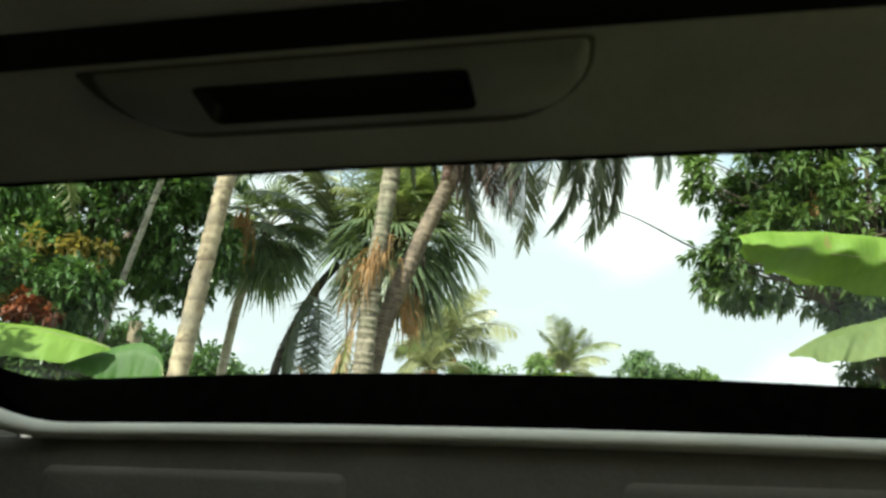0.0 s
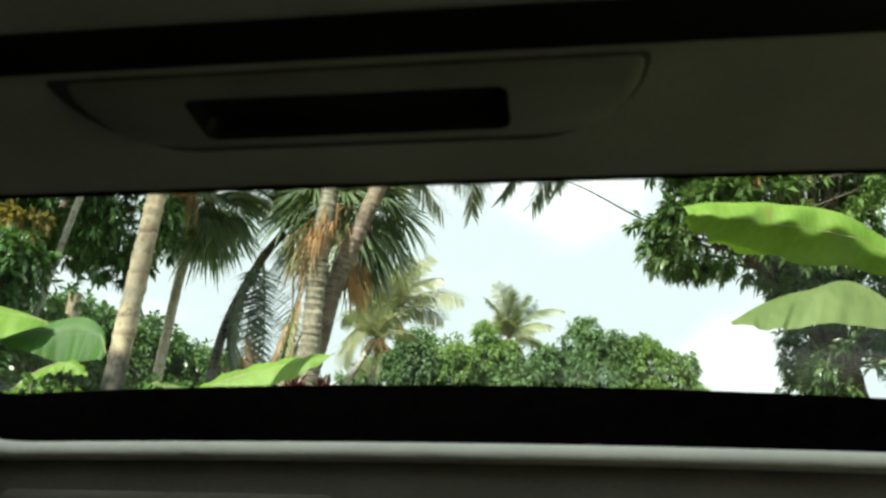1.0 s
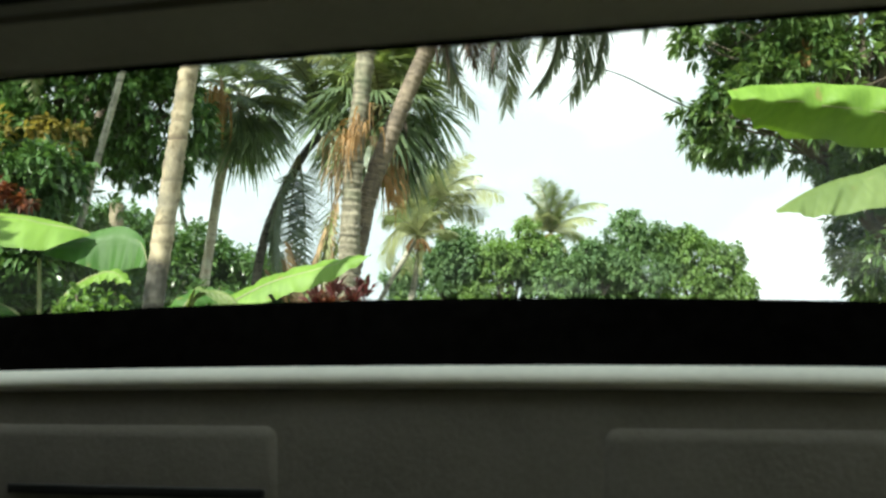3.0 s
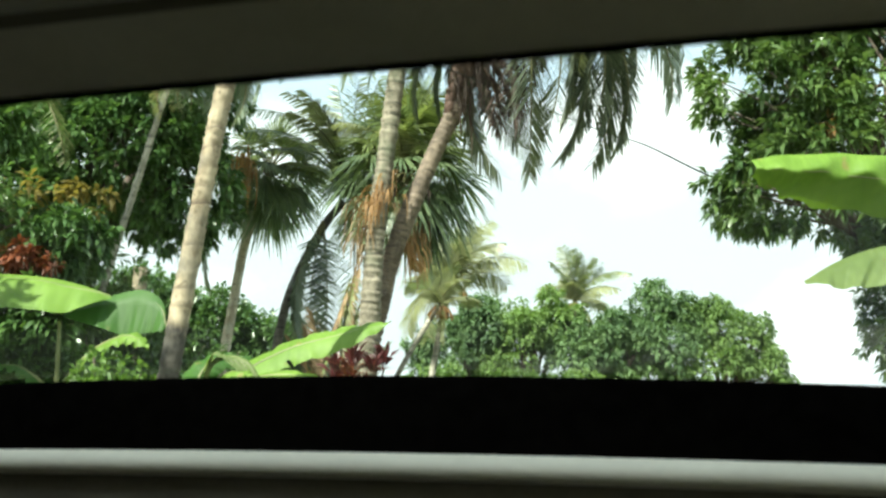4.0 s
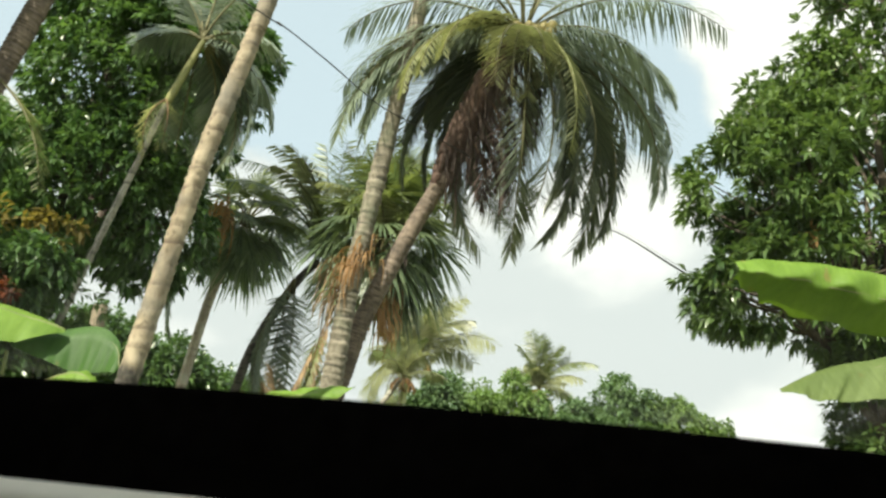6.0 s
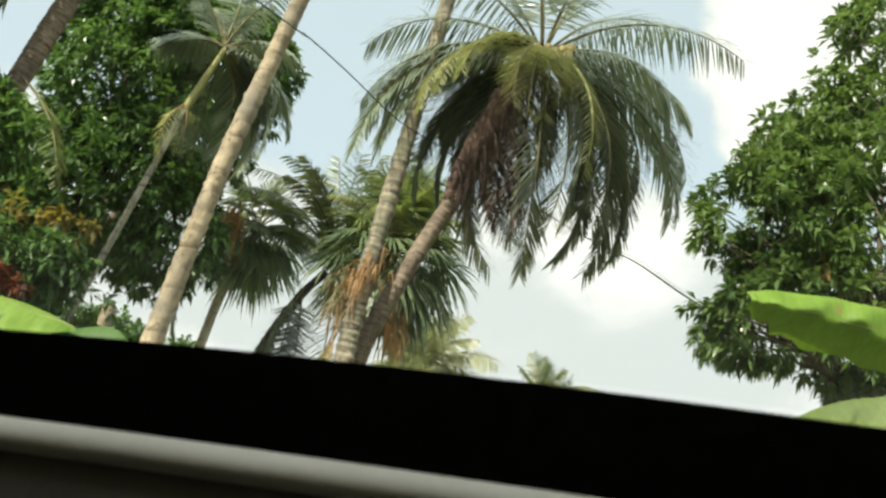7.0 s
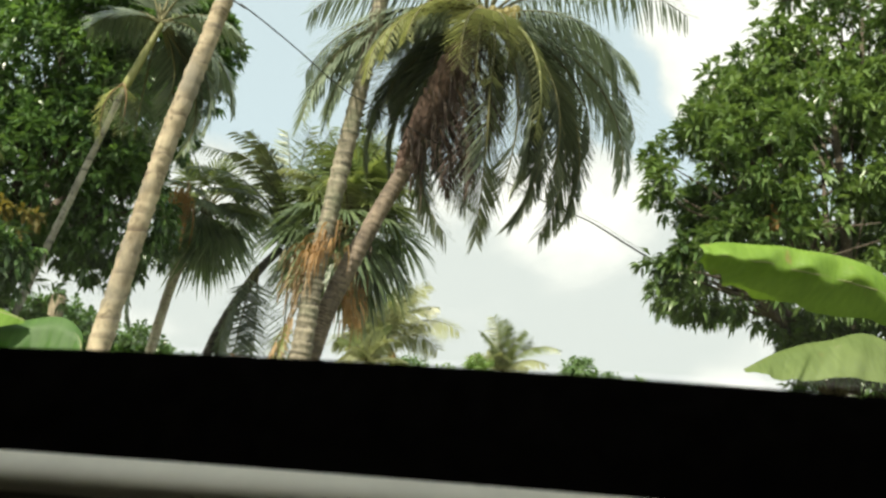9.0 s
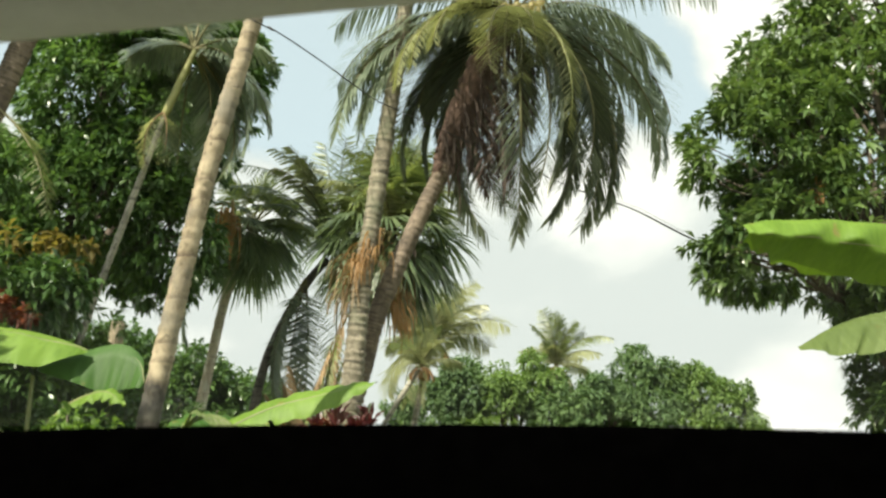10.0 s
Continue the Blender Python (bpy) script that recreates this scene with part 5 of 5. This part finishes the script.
# ---- bananas and low plants ----
def banana_leaf(parent, pts, width, rng, roll=0.0, fold=0.35, ripple=0.025, material=None, tears=1, name="leaf", label="", near=1.0):
    """A broad blade along a curved midrib: both halves slope off it, ripple, and are torn here and there."""
    n, m = 56, 9
    path = spline(pts, n)
    tan = np.gradient(path, axis=0)
    tan /= np.linalg.norm(tan, axis=1)[:, None]
    lat = np.cross(tan, (0, 0, 1.0))
    lat /= np.linalg.norm(lat, axis=1)[:, None] + 1e-9
    nor = np.cross(lat, tan)
    cr, sr = math.cos(roll), math.sin(roll)
    lat, nor = lat * cr + nor * sr, nor * cr - lat * sr
    vs, fs = [], []
    ph = rng.random(2) * 6
    for sgn in (-1, 1):
        torn = set(rng.choice(np.arange(10, n - 6), tears, replace=False).tolist()) if tears else set()
        base = len(vs)
        ang = fold * (near if sgn > 0 else 1.0)
        for i in range(n):
            u = i / (n - 1)
            w = width * 0.5 * min(1.0, (u / 0.12) ** 0.6) * (1.0 if u < 0.6 else max(0.02, 1 - ((u - 0.6) / 0.4) ** 2.1))
            for j in range(m):
                q = j / (m - 1)
                rp = (ripple * 0.15 if (near < 1 and sgn > 0) else ripple) * q * (math.sin(u * 46 + ph[0] + sgn) + 0.6 * math.sin(u * 93 + ph[1])) * (0.4 + 0.6 * q)
                out = w * q
                a = ang * (0.35 + 0.9 * q)
                p = path[i] + sgn * lat[i] * out * math.cos(a) - nor[i] * (out * math.sin(a)) + nor[i] * rp + tan[i] * out * 0.22
                vs.append(p)
        for i in range(n - 1):
            for j in range(m - 1):
                if i in torn and j >= 5:
                    continue
                k = base + i * m + j
                q = (k, k + 1, k + m + 1, k + m)
                fs.append(q if sgn > 0 else q[::-1])
    ob = part(name, mesh_of(name, vs, fs, material or M_BANANA), parent, label)
    v, f = tube(path - nor * 0.008, np.linspace(0.028, 0.005, n), 7)
    part("midrib", mesh_of("midrib", v, f, M_STEM), ob)
    return ob


def banana_material(name, a, b, glow):
    m, nt, bsdf, out = shader(name)
    c, f = noise_mix(nt, a, b, 1.6, 3.0)
    c2, f2 = noise_mix(nt, tuple(0.8 * x for x in a), tuple(min(1, 1.15 * x) for x in b), 26.0, 2.0, stretch=(1, 0.2, 0.2))
    col = blend(nt, c, c2, 0.25)
    spots, sf = noise_mix(nt, (0, 0, 0), (0.8, 0.8, 0.8), 5.0, 6.0, 0.66, 0.74)
    col = blend(nt, col, (0.22, 0.17, 0.06), spots)
    nt.links.new(col, bsdf.inputs["Base Color"])
    bsdf.inputs["Roughness"].default_value = 0.55
    bsdf.inputs["Specular IOR Level"].default_value = 0.3
    tr = nt.nodes.new("ShaderNodeBsdfTranslucent")
    nt.links.new(blend(nt, col, (1.2, 1.3, 0.5), 1.0, "MULTIPLY"), tr.inputs["Color"])
    mix = nt.nodes.new("ShaderNodeMixShader")
    mix.inputs["Fac"].default_value = glow
    nt.links.new(bsdf.outputs["BSDF"], mix.inputs[1])
    nt.links.new(tr.outputs["BSDF"], mix.inputs[2])
    nt.links.new(mix.outputs["Shader"], out.inputs["Surface"])
    bump(nt, bsdf, f2, 0.3, 0.01)
    return m


M_BANANA = banana_material("banana_leaf", (0.098, 0.185, 0.020), (0.165, 0.27, 0.042), 0.18)
M_BANANA_PALE = banana_material("banana_leaf_pale", (0.145, 0.205, 0.068), (0.22, 0.285, 0.11), 0.5)
M_BANANA_DULL = banana_material("banana_leaf_dull", (0.034, 0.095, 0.014), (0.058, 0.135, 0.022), 0.2)


def banana_plant(foot, top, r, label, rng):
    ob = thing("banana_plant", foot, label, "banana plant", "banana plants")
    a, b = np.array(foot), np.array(top)
    path = spline([a, (a + b) / 2 + np.array([0.05, 0, 0]), b], 24)
    v, f = tube(path, np.linspace(r, r * 0.45, 24) * (1 + 0.06 * np.sin(np.arange(24) * 1.7)), 12)
    part("stem", mesh_of("stem", v, f, M_STEM), ob)
    return ob


def spread_leaf(parent, top, bottom, bulge, rng, material=None, ripple=0.02, ridge=0.5, waves=4.5, sway=0.0, label=""):
    """A broad blade spread between its two margins; the ridge of the midrib bulges out towards the near side."""
    n, m = 64, 15
    a, b = spline(top, n), spline(bottom, n)
    ph = rng.random() * 6
    v = []
    for i in range(n):
        u = i / (n - 1)
        r = ridge + sway * math.sin(u * waves * 2 * math.pi + ph) * u
        for j in range(m):
            q = j / (m - 1)
            p = a[i] + (b[i] - a[i]) * q
            k = q / r if q < r else (1 - q) / (1 - r)
            p = p + np.array(bulge) * k ** 0.8 * math.sin(math.pi * min(1, 0.12 + 0.9 * u)) ** 0.5
            lower = max(0.0, (q - r) / (1 - r))
            p = p + np.array([0, -1, 0.25]) * ripple * (0.35 * math.sin(u * 71 + ph) * q + math.sin(u * waves * 2 * math.pi + ph + 1.2) * (0.25 + lower))
            v.append(p)
    f = [(i * m + j, i * m + j + 1, (i + 1) * m + j + 1, (i + 1) * m + j) for i in range(n - 1) for j in range(m - 1)]
    ob = part("leaf", mesh_of("leaf", v, f, material or M_BANANA), parent, label)
    rib = np.array([v[i * m + int(ridge * (m - 1))] for i in range(n)])
    w, g = tube(rib + np.array([0, 0.012, -0.004]), np.linspace(0.006, 0.016, n), 6)
    part("midrib", mesh_of("midrib", w, g, M_STEM), ob)
    return ob


def bananas():
    rng = np.random.default_rng(41)
    ob = banana_plant((6.59, 9.1, 0.00), (6.44, 9.1, 3.35), 0.13, "banana plant with long arching bright green leaves", rng)
    spread_leaf(ob, [(3.46, 9.3, 4.16), (3.71, 9.3, 4.22), (4.38, 9.3, 4.25), (4.92, 9.3, 4.22), (5.51, 9.3, 4.12), (6.44, 9.2, 3.48)],
                [(3.41, 9.25, 3.92), (3.70, 9.35, 3.83), (4.03, 9.7, 3.80), (4.63, 9.75, 3.68), (5.49, 9.65, 3.54), (6.4, 9.25, 3.3)], (0.0, -0.34, -0.07), rng, ripple=0.045, ridge=0.46, waves=5.0, sway=0.2)
    banana_leaf(ob, [(6.44, 9.1, 3.3), (6.6, 9.3, 3.9), (7.27, 9.6, 4.37), (8.45, 9.7, 4.27)], 0.6, rng)
    banana_leaf(ob, [(6.44, 9.1, 3.3), (6.5, 8.9, 4.0), (6.69, 8.6, 4.86), (6.98, 8.3, 5.55)], 0.55, rng)
    ob = banana_plant((6.4, 9.05, 0.0), (6.25, 9.0, 2.47), 0.12, "banana plant with a pale translucent drooping leaf", rng)
    spread_leaf(ob, [(3.84, 9.05, 2.71), (4.32, 9.1, 2.97), (4.85, 9.1, 3.13), (5.44, 9.05, 3.21), (6.21, 9.0, 2.6)],
                [(3.79, 8.85, 2.67), (4.14, 8.8, 2.60), (4.46, 8.8, 2.62), (5.20, 8.8, 2.68), (6.17, 8.95, 2.47)], (0.0, -0.03, 0.02), rng, M_BANANA_PALE, 0.03, 0.3, 4.0, 0.02, "pale grey-green thin leaf")
    banana_leaf(ob, [(6.25, 9.0, 2.4), (6.7, 9.1, 2.9), (7.4, 9.2, 3.2), (8.2, 9.2, 2.8)], 0.6, rng)
    # low bananas before the palms
    ob = banana_plant((-3.24, 10.2, 0.00), (-3.00, 10.1, 1.15), 0.10, "young banana plant with upward-curving bright leaves", rng)
    banana_leaf(ob, [(-3.00, 10.1, 1.15), (-2.70, 10.0, 1.62), (-2.06, 10.0, 2.01), (-1.38, 10.0, 2.21), (-0.75, 10.0, 2.37)], 0.52, rng, -0.75, 0.25, 0.015)
    banana_leaf(ob, [(-3.00, 10.1, 1.15), (-2.65, 9.8, 1.55), (-1.97, 9.6, 1.72), (-1.13, 9.5, 1.55)], 0.42, rng, -0.6, 0.3, 0.015)
    banana_leaf(ob, [(-3.00, 10.1, 1.15), (-3.15, 10.3, 1.70), (-2.95, 10.6, 1.99), (-2.46, 10.9, 1.94)], 0.4, rng, -0.5, 0.3, 0.02, M_BANANA_DULL)
    banana_leaf(ob, [(-3.00, 10.1, 1.15), (-2.75, 9.8, 1.60), (-2.56, 9.6, 1.75), (-2.26, 9.4, 1.70)], 0.3, rng, -0.5, 0.3, 0.02)
    # torn pale strips of an old leaf
    for k in range(6):
        banana_leaf(ob, [(-3.00, 10.0, 1.25 + 0.05 * k), (-2.92 + 0.02 * k, 9.8, 1.7 + 0.04 * k), (-2.78 + 0.08 * k, 9.6, 1.95 - 0.02 * k), (-2.62 + 0.1 * k, 9.5, 1.90 - 0.09 * k)], 0.085, rng, -0.6, 0.1, 0.004, M_BANANA_PALE, 0, "leaf_strip", "pale torn leaf strip")
    ob = banana_plant((-6.49, 9.2, 0.00), (-6.19, 9.15, 2.2), 0.13, "banana plant with wide arching yellow-green leaves", rng)
    spread_leaf(ob, [(-6.15, 9.2, 2.36), (-5.8, 9.35, 2.8), (-5.47, 9.40, 2.86), (-4.82, 9.40, 2.83), (-4.34, 9.40, 2.74), (-3.91, 9.30, 2.60)],
                [(-6.1, 9.1, 2.2), (-5.6, 8.95, 2.36), (-5.09, 8.90, 2.40), (-4.62, 8.90, 2.39), (-4.26, 8.95, 2.36), (-3.88, 9.25, 2.56)], (0.0, -0.04, 0.07), rng, M_BANANA, 0.015, 0.35, 5.0, 0.03)
    banana_leaf(ob, [(-6.19, 9.1, 2.1), (-6.25, 9.3, 2.6), (-6.78, 9.5, 2.98), (-7.67, 9.6, 2.78)], 0.6, rng)
    ob = banana_plant((-4.52, 9.35, 0.00), (-4.46, 9.3, 2.3), 0.045, "banana plant with a dull green folded leaf", rng)
    spread_leaf(ob, [(-4.43, 9.35, 2.40), (-4.07, 9.45, 2.57), (-3.62, 9.45, 2.68), (-3.32, 9.35, 2.53), (-3.20, 9.2, 2.24)],
                [(-4.38, 9.25, 2.34), (-3.98, 9.2, 2.22), (-3.63, 9.25, 2.13), (-3.36, 9.2, 2.17), (-3.22, 9.15, 2.16)], (0.0, -0.05, -0.02), rng, M_BANANA_DULL, 0.015, 0.2, 3.0, 0.02, "dull dark green folded leaf")
    banana_leaf(ob, [(-4.42, 9.25, 1.50), (-4.03, 9.2, 1.95), (-3.6, 9.1, 2.12), (-3.3, 9.0, 1.98)], 0.26, rng, -0.6, 0.3, 0.02)
    banana_leaf(ob, [(-4.42, 9.25, 1.50), (-4.92, 9.3, 1.80), (-5.41, 9.2, 1.70)], 0.3, rng, material=M_BANANA_DULL)


def shrub(name, foot, blobs, leaf, label, seed, whorls, leaves=9, length=0.14, width=0.05, droop=0.15):
    rng = np.random.default_rng(seed)
    ob = thing(name, foot, label, "shrub")
    pieces = []
    for b in blobs:
        for _ in range(4):
            e = np.array(b[:3]) + rng.normal(0, 0.45, 3) * np.array(b[3:6])
            a = np.array(foot) + rng.normal(0, 0.06, 3) * np.array([1, 1, 0])
            pieces.append(tube(spline([a, (a + e) / 2 + rng.normal(0, 0.08, 3), e], 10), np.linspace(0.022, 0.006, 10), 5))
    v, f = joined(pieces)
    part("stems", mesh_of("stems", v, f, M_BARK_TREE), ob)
    p, d = blob_points(blobs, whorls, rng, 0.3, 0.1)
    me = leaf_cloud(p, d, leaves, length, width, rng, droop=droop)
    me.materials.append(leaf)
    part("foliage", me, ob)
    return ob


def cordyline():
    """Rosettes of long dark strap leaves at the ends of bare canes."""
    rng = np.random.default_rng(51)
    foot = (-1.25, 11.0, 0.0)
    ob = thing("cordyline", foot, "dark maroon cordyline with rosettes of strap leaves", "shrub")
    for k, (x, z) in enumerate(((-1.62, 1.78), (-1.38, 1.70), (-1.30, 1.88), (-1.05, 1.74), (-0.92, 1.86), (-1.50, 1.55), (-1.12, 1.52))):
        top = np.array([x, 11.0 + rng.uniform(-0.15, 0.15), z])
        v, f = tube(spline([np.array(foot) + rng.normal(0, 0.05, 3) * np.array([1, 1, 0]), (np.array(foot) + top) / 2 + rng.normal(0, 0.05, 3), top], 10), np.linspace(0.022, 0.014, 10), 6)
        part("cane", mesh_of("cane", v, f, M_BARK_TREE), ob)
        c = top + rng.normal(0, 0.025, (4, 3))
        me = leaf_cloud(c, np.tile([0, 0, 1.0], (4, 1)), 10, 0.36, 0.055, rng, 0.75, -0.3)
        me.materials.append(M_RED if k == 1 else M_MAROON)
        part("rosette", me, ob, "orange-red rosette" if k == 1 else "")


def tree_stump():
    """A pale bare post of a cut tree behind the bananas."""
    rng = np.random.default_rng(59)
    v, f = tube(spline([(-5.62, 14.0, 0.0), (-5.56, 14.0, 1.6), (-5.47, 14.0, 3.72)], 30), 0.105 * (1 + 0.08 * rng.normal(0, 1, 30)), 12)
    tagged(new("tree_stump", mesh_of("tree_stump", v + rng.normal(0, 0.008, v.shape), f, M_BARK_BARE)), "pale bare stump of a cut tree", "tree stump")


def low_plants():
    cordyline()
    shrub("croton", (-5.25, 10.2, 0.00), [(-5.48, 10.2, 3.2, 0.22, 0.2, 0.2), (-5.08, 10.2, 3.15, 0.10, 0.1, 0.10)], M_RED, "tall croton shrub with dull orange-red leaves", 52, 60, 8, 0.15, 0.05)
    tree_stump()
    shrub("garden_shrub", (-0.75, 13.0, 0.0), [(-0.72, 13.0, 1.45, 0.36, 0.3, 0.42), (-0.35, 13.1, 1.35, 0.35, 0.3, 0.4)], M_SHRUB, "small dark green shrub beside the cordyline", 61, 110, 9, 0.2, 0.07)
    shrub("garden_shrub", (-4.9, 10.0, 0.0), [(-5.4, 10.0, 1.35, 0.7, 0.3, 0.75), (-4.5, 10.0, 1.3, 0.7, 0.3, 0.75), (-6.2, 10.1, 1.4, 0.7, 0.3, 0.8), (-5.3, 10.15, 2.45, 0.6, 0.2, 0.45)], M_MANGO_DARK, "dark shrub close under the banana leaf", 60, 1700, 9, 0.19, 0.07)
    shrub("garden_shrub", (-5.3, 12.6, 0.0), [(-5.9, 12.6, 1.6, 1.1, 0.5, 1.2), (-4.6, 12.6, 1.5, 1.0, 0.5, 1.1), (-7.2, 12.6, 1.8, 1.0, 0.5, 1.2), (-3.6, 12.8, 1.4, 0.8, 0.5, 0.9), (-6.0, 11.6, 2.9, 0.8, 0.4, 0.5)], M_MANGO_DARK, "dense dark shrub under the banana leaves", 58, 900, 9, 0.17, 0.06)
    shrub("garden_shrub", (-3.69, 8.9, 0.00), [(-3.69, 8.9, 1.55, 0.45, 0.35, 0.38), (-3.24, 8.9, 1.40, 0.3, 0.3, 0.3)], M_SHRUB, "bright green leafy shrub below the banana leaves", 53, 90, 9, 0.15, 0.055)
    shrub("garden_shrub", (-5.11, 11.7, 0.00), [(-5.11, 11.7, 1.2, 1.0, 0.5, 0.9), (-4.13, 11.8, 1.2, 0.8, 0.5, 0.8), (-6.19, 11.7, 1.4, 1.0, 0.5, 1.0)], M_MANGO_DARK, "dark shady shrub behind the bananas", 54, 520)
    shrub("garden_shrub", (-6.29, 12.0, 0.00), [(-6.49, 12.2, 3.38, 1.0, 0.6, 0.8), (-7.47, 12.2, 4.17, 0.9, 0.6, 0.8), (-5.90, 12.4, 2.59, 1.2, 0.6, 0.9), (-5.7, 12.9, 3.5, 0.8, 0.4, 0.6), (-7.77, 12.2, 2.59, 1.2, 0.6, 1.2)], M_MANGO, "tall leafy shrub under the dark tree", 55, 850, 9, 0.2, 0.06)
    shrub("garden_shrub", (-1.97, 12.2, 0.00), [(-2.56, 12.2, 1.30, 0.8, 0.5, 0.6), (-1.57, 12.4, 1.20, 0.7, 0.5, 0.6), (-0.20, 12.6, 1.30, 0.8, 0.5, 0.5)], M_SHRUB, "low green shrub at the foot of the palms", 56, 320)
    shrub("garden_shrub", (1.47, 27.0, 0.00), [(-0.49, 26.5, 1.99, 1.0, 0.8, 0.9), (1.47, 27.0, 1.80, 1.6, 0.8, 0.9), (3.93, 27.5, 1.70, 1.6, 0.8, 0.9)], M_FAR, "low hedge below the far mango trees", 57, 500, 9, 0.25, 0.08)


def cable():
    pts = [(-15.0, -5.0, 8.2), (-5.6, 4.4, 6.3)]
    pts += CABLE_SPAN
    pts += [(5.62, 14.93, 5.3), (7.58, 16.03, 5.51)]
    p = spline(pts, 160)
    v, f = tube(p, np.interp(p[:, 0], (-1.5, 1.0, 3.4, 4.0), (0.008, 0.010, 0.012, 0.017)), 7)
    tagged(new("power_cable", mesh_of("power_cable", v, f, M_CABLE)), "black overhead cable sagging between the palms", "cable")
    p = spline([CABLE_SPAN[-3]] + [tuple(np.array(q) + np.array([0.0, 0.0, 0.07])) for q in CABLE_SPAN[-2:]] + [(5.62, 14.93, 5.42)], 60)
    v, f = tube(p, 0.0035, 6)
    tagged(new("power_cable", mesh_of("power_cable", v, f, M_CABLE)), "thin second strand beside the overhead cable", "cable")


CABLE_SPAN = [(-2.16, 7.60, 5.80), (-1.89, 8.13, 5.91), (-1.49, 9.04, 6.03), (-0.99, 10.44, 6.25), (-0.54, 11.68, 6.58), (1.64, 14.48, 6.82), (2.77, 14.56, 6.37), (3.53, 14.54, 6.10), (4.51, 14.40, 5.52)]

bananas()
low_plants()
cable()
